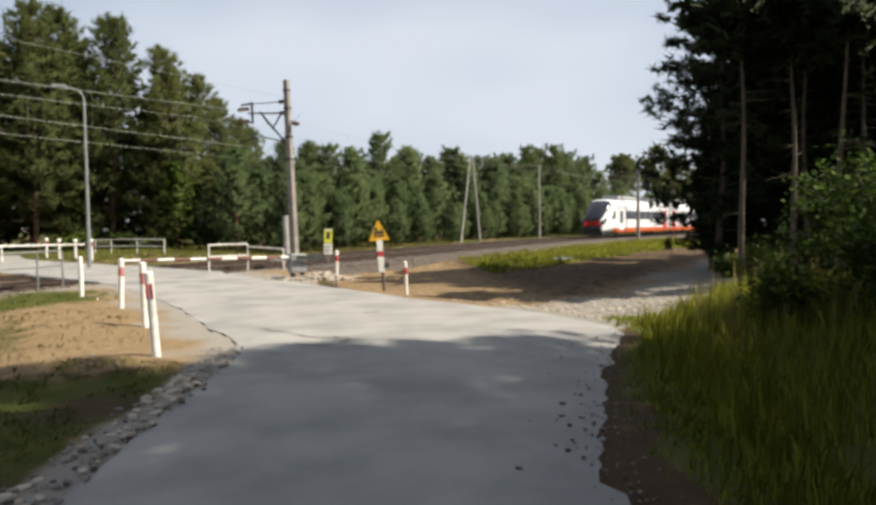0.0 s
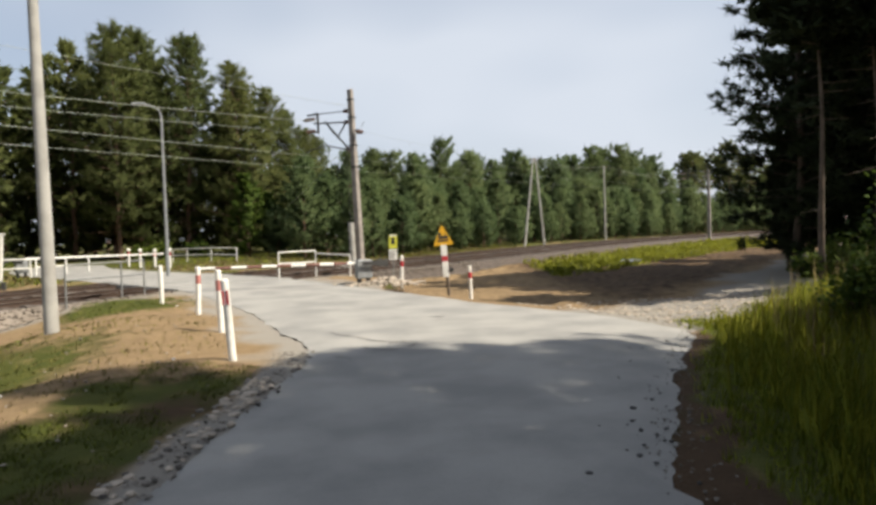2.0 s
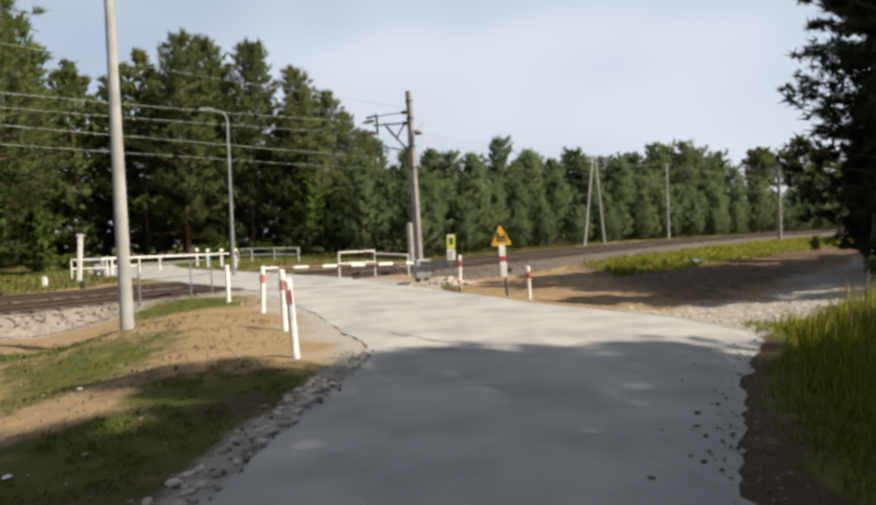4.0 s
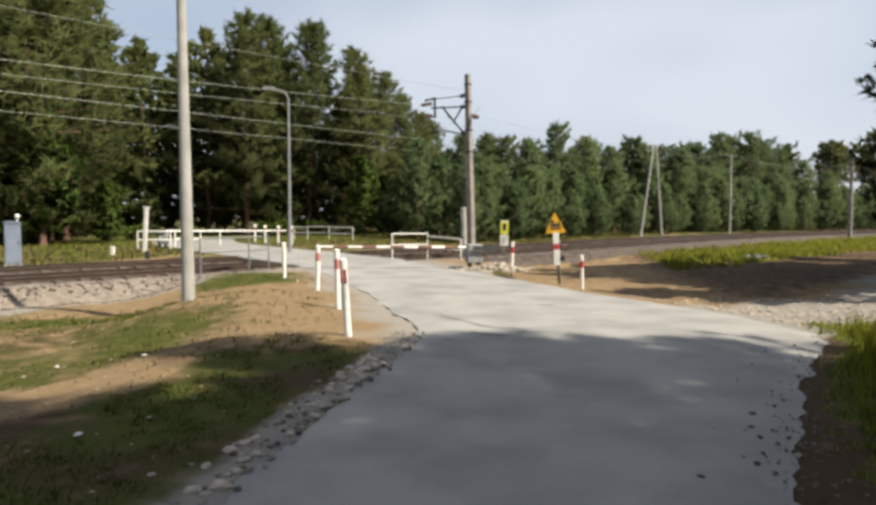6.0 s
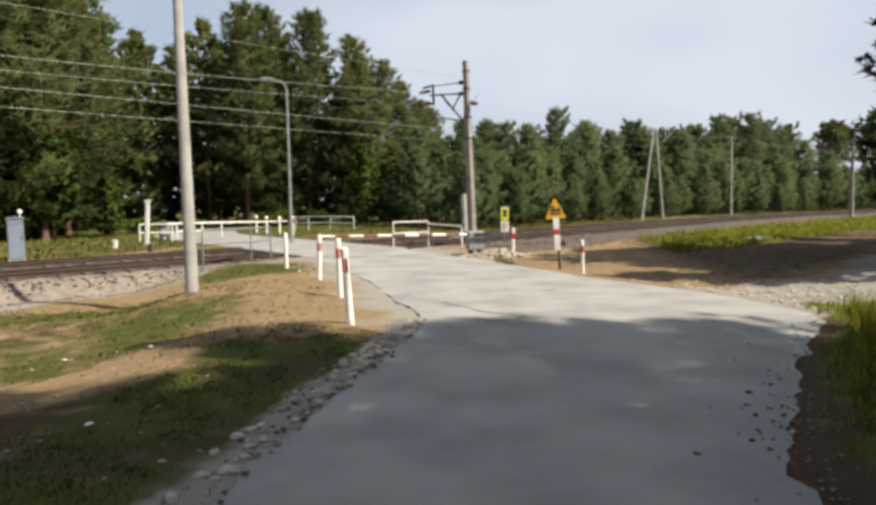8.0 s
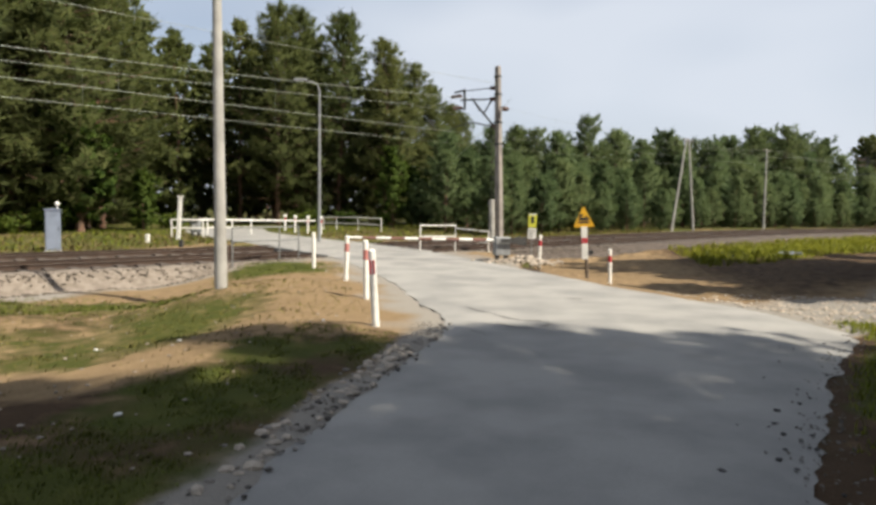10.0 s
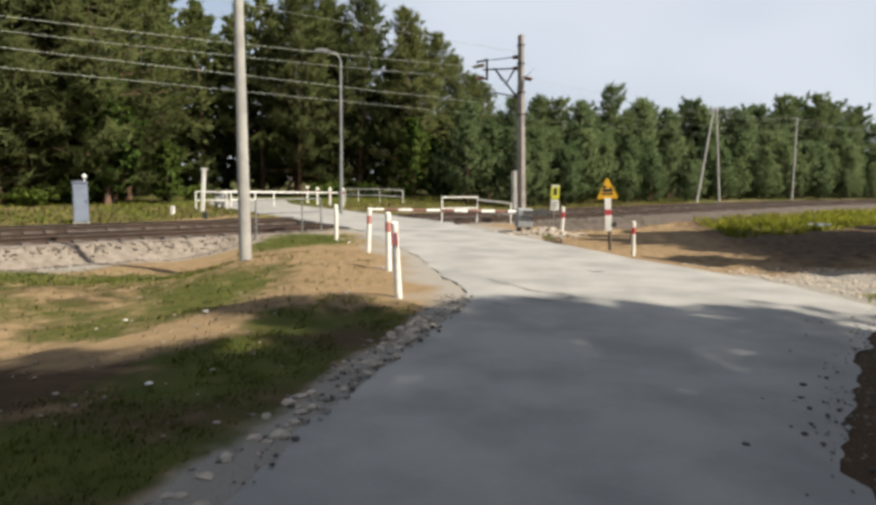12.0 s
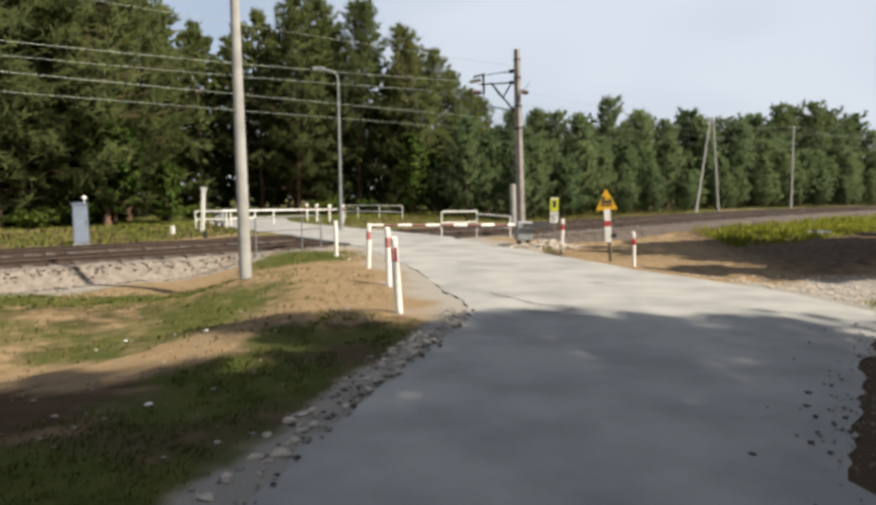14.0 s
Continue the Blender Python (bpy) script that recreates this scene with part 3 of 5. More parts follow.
def make_tree(name, label, category, group, seed, tall, bare, spread, limbs, tufts, size, blades, width, mat, trunk_r, point=0.8, rise=0.15, widest=0.15, twigs=0, sag=0.0):
    """A conifer or small broadleaf tree at the origin: tapered trunk with limbs, and a crown of flat sprays along the limbs.
    bare: height of the lowest live limb; spread: longest limb; point: how pointed the top is; widest: share of the crown below
    its widest place; twigs: dead limbs on the bare trunk."""
    rng = random.Random(seed)
    tree = new(name)
    tagged(tree, label, category, group)
    bm = bmesh.new()
    bend = [Vector((rng.uniform(-1, 1), rng.uniform(-1, 1), 0)) * 0.012 * tall for _ in range(5)]

    def axis(h):
        f = max(0.0, min(0.999, h / tall)) * 4
        i = int(f)
        return bend[i].lerp(bend[i + 1], f - i) * min(1, h / 2) + Vector((0, 0, h))

    hs = [-0.3, 0.3] + [tall * i / 9 for i in range(1, 10)]
    for a, b in zip(hs, hs[1:]):
        ra, rb = (trunk_r * (1.25 if h < 0.2 else 1 - 0.93 * h / tall) for h in (a, b))
        tube(bm, axis(a), axis(b), ra, rb, 8, caps=False)
    for i in range(twigs):
        a, az = axis(bare * rng.uniform(0.25, 1.0)), rng.random() * 6.3
        tube(bm, a, a + Vector((math.cos(az), math.sin(az), rng.uniform(-0.25, 0.2))) * spread * rng.uniform(0.2, 0.55), 0.02, 0.006, 3, caps=False)
    spots, dirs = [], []
    lush = [rng.uniform(0.8, 1.12) for _ in range(7)]
    wave = rng.uniform(0, 6.3)
    for i in range(limbs):
        g = ((i + rng.random()) / limbs) ** 0.86
        h = min(tall * 0.985, bare + (tall - bare) * g)
        shape = ((1 - g) / (1 - widest)) ** point if g > widest else 0.62 + 0.38 * g / widest
        az = i * 2.4 + rng.uniform(-0.5, 0.5)
        ln = spread * shape * rng.uniform(0.68, 1.12) * lush[int((az % math.tau) / math.tau * 6.99)] * (0.95 + 0.1 * math.sin(h * 1.7 + wave + az)) + 0.12
        d = Vector((math.cos(az), math.sin(az), rise + 0.9 * g * g + rng.uniform(-0.14, 0.14))).normalized()
        across = Vector((-math.sin(az), math.cos(az), 0))
        a = axis(h)
        mid = a + d * ln * 0.55
        end = a + d * ln + Vector((0, 0, (0.07 - sag) * ln))
        r = max(0.012, trunk_r * 0.26 * (1 - 0.7 * g))
        tube(bm, a, mid, r, r * 0.6, 4, caps=False)
        tube(bm, mid, end, r * 0.6, r * 0.2, 3, caps=False)
        for _ in range(max(3, int(tufts * (0.3 + shape)))):
            q = rng.uniform(0.12, 1.1) ** 0.75
            p = a.lerp(mid, q / 0.55) if q < 0.55 else mid.lerp(end, (q - 0.55) / 0.45)
            off = rng.uniform(-1, 1)
            fan = 0.36 * ln * (1.15 - 0.75 * q if q > 0.5 else 0.4 + 0.75 * q)
            spots.append(tuple(p + across * off * fan + Vector((0, 0, rng.gauss(0, 0.06) * ln - 0.05 * ln * abs(off)))))
            dirs.append(tuple((d + across * off * 0.8).normalized()))
    for _ in range(max(4, tufts // 2)):
        spots.append(tuple(axis(tall) + Vector((rng.gauss(0, 0.1), rng.gauss(0, 0.1), rng.uniform(-0.8, 0.3)))))
        dirs.append((0, 0, 1))
    # shaded pines get trunk shade too, as darker wood in place of bark
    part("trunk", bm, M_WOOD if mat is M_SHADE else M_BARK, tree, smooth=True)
    v, f, nrm = needle_tufts(rng, spots, dirs, size, blades, width, tall)
    crown = new("crown", mesh_of("crown", v, f, mat, nrm))
    crown.parent = tree
    return tree


PINE = "tall Scots pine with a dark green crown in the wood edge"
tall_pines = [make_tree("pine_tree", PINE, "tree", "tall pines", 20 + i, h, b, s, 120, 16, 0.64, 7, 0.042, M_NEEDLE, 0.2, p, 0.12, 0.2, tw)
              for i, (h, b, s, p, tw) in enumerate(((17.1, 0.8, 4.5, 0.46, 0), (16.5, 0.4, 4.7, 0.55, 0), (17.8, 4.2, 4.2, 0.42, 30), (16.3, 0.2, 4.6, 0.5, 0), (17.4, 2.2, 4.8, 0.45, 14)))]
back_pines = [make_tree("pine_tree", "tall pine deep in the wood", "tree", "inner pines", 30 + i, h, b, s, 44, 11, 0.85, 5, 0.15, M_NEEDLE, 0.2, 0.5, 0.2, 0.2)
              for i, (h, b, s) in enumerate(((16.8, 0.1, 5.0), (17.4, 0.3, 4.8)))]
young_pines = [make_tree("young_pine", "young bushy pine in the plantation behind the tracks", "tree", "young pines", 40 + i, h, 0.05, s, 46, 12, 0.58, 5, 0.066, M_YOUNG, 0.09, 0.5, 0.5, 0.15)
               for i, (h, s) in enumerate(((6.4, 2.5), (7.4, 2.7), (5.2, 2.4), (6.8, 2.9)))]
mid_pines = [make_tree("pine_tree", "slender pine standing behind the young plantation", "tree", "middle pines", 60 + i, h, b, s, 50, 13, 0.62, 6, 0.066, M_MIDPINE, 0.13, p, 0.25, 0.3)
             for i, (h, b, s, p) in enumerate(((9.8, 1.0, 3.2, 0.45), (10.6, 2.0, 3.4, 0.55), (11.2, 3.0, 3.2, 0.4)))]
crown_pines = [make_tree("pine_tree", "far pine with a bare trunk below a spreading crown", "tree", "far pines", 70 + i, h, b, s, 26, 13, 0.6, 6, 0.11, M_NEEDLE, 0.15, 0.45, 0.15, 0.35, 6)
               for i, (h, b, s) in enumerate(((12.0, 6.2, 3.0), (11.2, 4.6, 2.8)))]
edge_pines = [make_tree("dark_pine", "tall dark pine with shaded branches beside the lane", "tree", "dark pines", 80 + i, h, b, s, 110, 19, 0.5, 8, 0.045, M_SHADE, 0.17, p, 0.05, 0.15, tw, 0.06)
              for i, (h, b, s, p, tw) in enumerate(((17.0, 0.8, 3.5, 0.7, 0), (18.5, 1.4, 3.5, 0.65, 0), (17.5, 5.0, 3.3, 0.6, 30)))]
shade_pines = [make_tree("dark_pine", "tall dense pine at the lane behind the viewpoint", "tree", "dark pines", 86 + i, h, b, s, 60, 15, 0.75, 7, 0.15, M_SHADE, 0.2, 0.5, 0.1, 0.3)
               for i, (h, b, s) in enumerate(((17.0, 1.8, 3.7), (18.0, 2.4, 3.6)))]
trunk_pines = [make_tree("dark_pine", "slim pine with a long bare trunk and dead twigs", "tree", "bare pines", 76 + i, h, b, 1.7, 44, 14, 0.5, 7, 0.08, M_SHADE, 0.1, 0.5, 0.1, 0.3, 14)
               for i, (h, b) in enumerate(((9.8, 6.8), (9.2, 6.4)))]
broadleaf = [make_tree("broadleaf_tree", "light green broadleaf tree before the pines, some added unseen for shade", "tree", "broadleaf trees", 95 + i, h, 0.3, s, 44, 18, 0.26, 10, 0.1, M_LEAF, 0.1, 0.5, 0.5, 0.4)
             for i, (h, s) in enumerate(((6.5, 2.4), (5.0, 2.2)))]


def ground_under(x, y):
    return height(x, y) - 0.02


def plant(kinds, places, seed, lo=0.88, hi=1.14):
    """The first kinds stand at the first places; the rest are copies."""
    rng = random.Random(seed)
    for i, (x, y, sc) in enumerate(places):
        k = kinds[i % len(kinds)]
        m = pose(x, y, ground_under(x, y), rng.uniform(-2, 2), rng.uniform(-2, 2), rng.uniform(0, 360))
        sc = sc * rng.uniform(lo, hi)
        if i < len(kinds):
            k.matrix_basis, ob = m, k
        else:
            ob = copy_thing(k, m)
        ob.scale = (sc, sc, sc * rng.uniform(0.95, 1.05))


def rows_of(s0, s1, step, n0, n1, scale, seed, jitter=0.5):
    rng, out, s = random.Random(seed), [], s0
    while s < s1:
        n = rng.uniform(n0, n1)
        x, y = on_track(s + rng.uniform(-1, 1) * step * jitter, n)
        if abs(x) < 90 and (road_gap(x, y) > 2.5 or not (abs(x) < 60 and y < 70)):
            f = scale if not callable(scale) else scale(s)
            out.append((x, y, f))
        s += step
    return out


def wood_scale(s):
    """The tall wood sinks towards the plantation."""
    return 1.06 + 0.26 * (1 - smooth01((s - 3) / 6)) - 0.42 * smooth01((s - 24) / 17)


def plantation_scale(s):
    return 0.83 + 0.38 * smooth01((s - 40) / 80)


def wood_row(s0, s1, step, n0, n1, scale, seed):
    """A row that keeps farther from the tracks where the far lane runs."""
    out = []
    for x, y, sc in rows_of(s0, s1, step, n0, n1, scale, seed):
        s = track_sn(x, y)[0]
        f = 9.0 * smooth01((s - 4) / 7) * (1 - 0.6 * smooth01((s - 26) / 8))
        x, y = x - f * 0.7625, y + f * 0.647
        if road_gap(x, y) > 1.8:
            out.append((x, y, sc))
    return out


tall_places = wood_row(-62, 40, 1.85, 22, 25, wood_scale, 1)
plant(tall_pines, tall_places, 7, 0.9, 1.08)
plant(back_pines, wood_row(-62, 38, 2.5, 26.5, 30, wood_scale, 2) + wood_row(-60, 40, 3.4, 32, 36, wood_scale, 3) + wood_row(-64, 42, 3.6, 38, 43, wood_scale, 14) + wood_row(-64, 42, 4.2, 45, 52, 1.0, 16) + wood_row(-44, 42, 2.4, 28, 34, 0.42, 23), 17, 0.9, 1.1)
young_places = rows_of(29, 150, 2.0, 10.5, 12.5, 0.72, 4) + rows_of(27, 150, 2.2, 13.5, 16.5, 0.92, 5) + rows_of(28, 110, 3.4, 17, 21, 1.1, 6)
plant(young_pines, young_places, 8, 0.65, 1.25)
mid_places = rows_of(37, 118, 2.5, 20, 25, plantation_scale, 9) + rows_of(38, 122, 3.0, 26, 34, plantation_scale, 10)
mid_places = [q for q in mid_places if math.degrees(math.atan2(q[0], q[1])) < 23.2]
plant(mid_pines, mid_places, 12, 0.9, 1.06)
far_places = [q for q in rows_of(84, 190, 2.6, 15, 32, 1.08, 19) if math.degrees(math.atan2(q[0], q[1])) > 25.5]
plant(crown_pines, [q for q in rows_of(84, 112, 3.4, 20, 30, 0.98, 20) if math.degrees(math.atan2(q[0], q[1])) < 22.6] + far_places, 21, 0.85, 1.15)
# the last seven stand unseen on the right, added to darken the verge
plant(broadleaf, [(-10.5, 53.0, 1.0), (-26.0, 36.0, 1.2), (-9.2, 54.5, 0.8), (-29.5, 36.5, 0.9), (-31, 31.5, 0.8), (-24.5, 40.0, 0.7), (-33, 33.5, 1.0), (10.6, 4.0, 1.1), (9.4, 2.0, 1.1), (12.8, 4.8, 1.1), (9.6, 4.9, 0.8), (8.0, 3.0, 0.9), (6.9, 1.4, 0.9), (11.6, 5.2, 0.8)], 15)
# the pines at x 11.5 and 14.8 are unseen, set for dappled lane shadow
dark_places = [(16.6, 25.2, 1.0), (18.4, 22.6, 1.0), (19.4, 27.0, 1.0), (20.8, 24.5, 1.05), (11.5, 2.8, 0.95), (14.8, 3.4, 1.0), (19.8, 19.8, 1.0), (22.0, 21.5, 1.0), (24.0, 26.0, 1.1), (22.3, 29.5, 1.0), (26.0, 32.0, 1.0), (28.0, 29.0, 1.1),
               (31.0, 35.5, 1.0), (36.0, 39.0, 1.0), (26.5, 22.5, 1.0), (30.0, 26.0, 1.0), (24.0, 17.5, 1.0), (28.0, 18.0, 1.0), (33, 31, 1.0)]
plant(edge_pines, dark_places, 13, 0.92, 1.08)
def by_bearing(deg, r, sc=1.0):
    return r * math.sin(radians(deg)), r * math.cos(radians(deg)), sc


plant(trunk_pines, [by_bearing(35.2, 22.5), by_bearing(38.8, 23), by_bearing(39.8, 26), by_bearing(41.6, 22), by_bearing(43.5, 25)], 22, 0.97, 1.04)
# full-size pines are unseen, placed to shade the foreground; small ones thicken the understory
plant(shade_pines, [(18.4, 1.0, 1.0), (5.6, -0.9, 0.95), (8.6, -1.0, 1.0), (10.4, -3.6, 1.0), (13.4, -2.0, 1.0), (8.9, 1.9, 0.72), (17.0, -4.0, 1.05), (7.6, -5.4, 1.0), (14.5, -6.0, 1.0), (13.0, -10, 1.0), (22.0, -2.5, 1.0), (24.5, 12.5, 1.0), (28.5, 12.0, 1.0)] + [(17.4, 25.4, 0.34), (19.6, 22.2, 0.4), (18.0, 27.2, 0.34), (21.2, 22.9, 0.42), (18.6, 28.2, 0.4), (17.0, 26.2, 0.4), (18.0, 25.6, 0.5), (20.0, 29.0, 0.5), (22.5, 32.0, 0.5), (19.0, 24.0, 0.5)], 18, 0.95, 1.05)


# ---- posts, barriers and railings ----
M_FADED = material("faded_red_paint", (0.17, 0.075, 0.06), 0.7, vary=0.4, scale=9)
M_PINK = material("bleached_red_paint", (0.42, 0.16, 0.14), 0.7, vary=0.35, scale=12)


def ring_tube(bm, base, top, r, bands, sides=12, cap=0.02):
    """A round post from base to top in coloured bands: list of (share of height, material slot)."""
    a, b = Vector(base), Vector(top)
    f0 = 0.0
    for share, mat in bands:
        tube(bm, a.lerp(b, f0), a.lerp(b, f0 + share), r, r, sides, mat)
        f0 += share
    tube(bm, b, b + (b - a).normalized() * cap, r, r * 0.6, sides, bands[-1][1])
    return bm


def make_bollard(x, y, label, lean=(0, 0), tall=1.1, half_moon=False, z=None, band=M_RED):
    zz = height(x, y) if z is None else z
    post = thing("bollard", x, y, zz, label, "bollard", "bollards at the crossing", rx=lean[0], ry=lean[1])
    bm = bmesh.new()
    ring_tube(bm, (0, 0, -0.25), (0, 0, tall), 0.055, [(1.0, 0)], 14)
    part("post", bm, M_WHITEWORN, post, smooth=False)
    for k in range(2 if half_moon else 1):
        bm = bmesh.new()
        if half_moon:
            box(bm, -0.045 + k * 0.058, -0.0615, tall - 0.34, -0.013 + k * 0.058, -0.04, tall - 0.14, 0.005)
        else:
            tube(bm, (0, 0, tall - 0.36), (0, 0, tall - 0.17), 0.0575, 0.0575, 14)
        part("red_band", bm, band, post, "red reflective band" if band is M_RED else "bleached red band")
    return post


make_bollard(-2.11, 9.3, "white bollard with two red reflectors on the sandy verge", (2, -3.2), 1.1, True, 0.07)
make_bollard(-2.91, 12.04, "white bollard with a faded red band on the sandy verge", (0, -1.2), 1.12, z=0.05, band=M_PINK)
make_bollard(-4.12, 15.0, "white bollard with a red band leaning on the verge", (0, 1.6), 1.1, z=0.02, band=M_PINK)
make_bollard(-5.85, 17.91, "white bollard with a worn band standing in grass", (0, -0.5), 1.1, z=-0.03, band=M_WHITE)
make_bollard(2.65, 19.8, "white bollard with a red band at the sandy slope", (0, -1.5), 1.1, z=-0.44)
make_bollard(0.63, 22.62, "white bollard with a wide red band beside the barrier drive", (0, 1.5), 1.1, z=-0.15)


def make_far_bollard(x, y):
    post = thing("bollard", x, y, height(x, y), "white bollard with a round head beyond the tracks", "bollard", "far bollards")
    bm = bmesh.new()
    tube(bm, (0, 0, -0.2), (0, 0, 0.95), 0.075, 0.07, 12)
    part("post", bm, M_WHITEWORN, post)
    bm = bmesh.new()
    tube(bm, (0, 0, 0.78), (0, 0, 0.95), 0.077, 0.074, 12)
    part("red_band", bm, M_RED, post, "dark red band")
    bm = bmesh.new()
    bmesh.ops.create_uvsphere(bm, u_segments=12, v_segments=8, radius=0.12, matrix=Matrix.Translation((0, 0, 1.08)))
    part("head", bm, M_WHITE, post, smooth=True)


for fx, fy in ((-16.6, 44.6), (-15.3, 43.0), (-13.6, 40.6), (-12.3, 39.2)):
    make_far_bollard(fx, fy)


def make_barrier(x, y, z, tip, label, arm_z=0.78, segments=11, worn=M_FADED):
    """A level crossing half-barrier: drive case on legs, counterweights and a striped arm down across the lane."""
    away = Vector((tip[0] - x, tip[1] - y))
    deg = math.degrees(math.atan2(away.y, away.x))
    b = thing("level_crossing_barrier", x, y, z, label, "crossing barrier", "crossing barriers", rz=deg)
    for dx in (-0.16, 0.16):
        for dy in (-0.1, 0.1):
            bm = bmesh.new()
            box(bm, dx - 0.04, dy - 0.04, -0.25, dx + 0.04, dy + 0.04, 0.22, 0.006)
            part("leg", bm, M_DARK, b)
    bm = bmesh.new()
    box(bm, -0.27, -0.2, 0.21, 0.27, 0.2, 0.86, 0.03)
    body = part("drive_case", bm, M_GALV, b, "grey steel drive case")
    bm = bmesh.new()
    box(bm, -0.22, -0.212, 0.24, 0.1, -0.198, 0.78, 0.006)
    part("hatch", bm, M_PIPE, body)
    bm = bmesh.new()
    tube(bm, (0, -0.34, arm_z), (0, 0.34, arm_z), 0.045, 0.045, 12)
    part("shaft", bm, M_DARK, b)
    for side in (-0.32, 0.32):
        bm = bmesh.new()
        prism(bm, [(0.12, arm_z - 0.07), (0.12, arm_z + 0.07), (-0.55, arm_z + 0.05), (-0.8, arm_z + 0.16), (-0.8, arm_z - 0.2), (-0.55, arm_z - 0.1)], side - 0.02, side + 0.02)
        part("counterweight", bm, M_DARK, b)
    length, rise = away.length, tip[2] - (z + arm_z)
    for k in range(segments):
        f0, f1 = k / segments, (k + 1) / segments
        bm = bmesh.new()
        r0, r1 = 0.06 - 0.02 * f0, 0.06 - 0.02 * f1
        tube(bm, (0.1 + (length - 0.1) * f0, 0, arm_z + rise * f0), (0.1 + (length - 0.1) * f1, 0, arm_z + rise * f1), r0, r1, 12)
        part("arm_segment", bm, worn if k % 2 else M_WHITE, b)
    return b


make_barrier(-0.68, 23.0, 0.0, (-5.75, 21.2, 0.82), "closed barrier with a red and white arm across the lane", 0.74)
make_barrier(-18.0, 34.4, 0.14, (-12.5, 38.8, 1.0), "closed barrier beyond the tracks with a bleached arm", 0.9, worn=M_WHITEWORN)


def make_railing(points, tall, label, mat, group="railings", mids=1, base=None, thick=0.028, last=0.0):
    """Pipe railing: a post at every point, top and middle rails between them."""
    x0, y0 = points[0]
    z0 = height(x0, y0) if base is None else base
    r = thing("railing", x0, y0, z0, label, "railing", group)
    loc = [(x - x0, y - y0, (height(x, y) - z0) if base is None else 0.0) for x, y in points]
    for x, y, z in loc:
        bm = bmesh.new()
        tube(bm, (x, y, z - 0.35), (x, y, z + tall - (last if (x, y, z) == loc[-1] else 0)), thick, thick, 10)
        part("post", bm, mat, r)
    for a, b in zip(loc, loc[1:]):
        for k in range(mids + 1):
            h = tall - 0.45 * k
            bm = bmesh.new()
            drop = last if b == loc[-1] else 0.0
            tube(bm, (a[0], a[1], a[2] + h - drop * 0.55), (b[0], b[1], b[2] + h - drop), thick * 0.94, thick * 0.94, 10)
            part("rail", bm, mat, r)
    return r


make_railing([(-9.2, 19.9), (-8.2, 21.4), (-7.9, 22.5)], 1.0, "grey pipe railing at the footway beside the track", M_PIPE, base=0.12)
make_railing([(-4.1, 26.4), (-2.75, 27.3), (-1.3, 26.3)], 0.98, "white pipe railing behind the lowered barrier arm", M_WHITE, base=0.15, last=0.2)
make_railing([(-14.9, 48.2), (-13.6, 47.2), (-11.6, 45.7), (-9.6, 44.3)], 0.95, "white pipe railing on the grass beyond the tracks", M_WHITE, thick=0.034)
make_railing([(-18.6, 37.0), (-17.6, 38.2), (-16.9, 39.4)], 0.95, "white pipe railing beside the far barrier", M_WHITE, thick=0.045)
make_railing([(-18.75, 33.2), (-17.35, 34.0)], 0.95, "short white frame before the far barrier drive", M_WHITEWORN, thick=0.035)


# ---- signs ----
def make_triangle_sign():
    x, y, z = 1.86, 18.95, -0.12
    s = thing("warning_sign", x, y, z, "yellow triangular train sign on a leaning red and white post", "sign", ry=-3.5)
    bm = bmesh.new()
    tube(bm, (0.04, 0.05, -0.3), (0.04, 0.05, 1.45), 0.05, 0.05, 12)
    part("post", bm, M_WOOD, s, "dark weathered post")
    for z0, z1, mat in ((0.55, 1.0, M_WHITE), (1.0, 1.16, M_RED), (1.16, 1.48, M_WHITE)):
        bm = bmesh.new()
        box(bm, -0.085, -0.045, z0, 0.085, -0.008, z1, 0.006)
        part("post_board", bm, mat, s)
    bm = bmesh.new()
    prism(bm, [(-0.27, 1.47), (0.27, 1.47), (0.285, 1.5), (0.02, 2.04), (-0.02, 2.04), (-0.285, 1.5)], -0.02, 0.0)
    plate = part("sign_plate", bm, M_YELLOW, s)
    for pts in ([(-0.14, 1.66), (0.15, 1.66), (0.15, 1.74), (-0.14, 1.74)], [(-0.12, 1.76), (-0.03, 1.76), (-0.03, 1.84), (-0.12, 1.84)], [(0.06, 1.745), (0.1, 1.745), (0.1, 1.8), (0.06, 1.8)], [(-0.16, 1.58), (0.16, 1.58), (0.16, 1.63), (-0.16, 1.63)]):
        bm = bmesh.new()
        prism(bm, pts, -0.026, -0.018)
        part("train_picture", bm, M_BLACK, plate)
    bm = bmesh.new()
    tube(bm, (0.16, -0.06, 0.74), (0.16, 0.1, 0.74), 0.07, 0.07, 12)
    part("lamp_housing", bm, M_BLACK, s, "small black lamp housing")


make_triangle_sign()


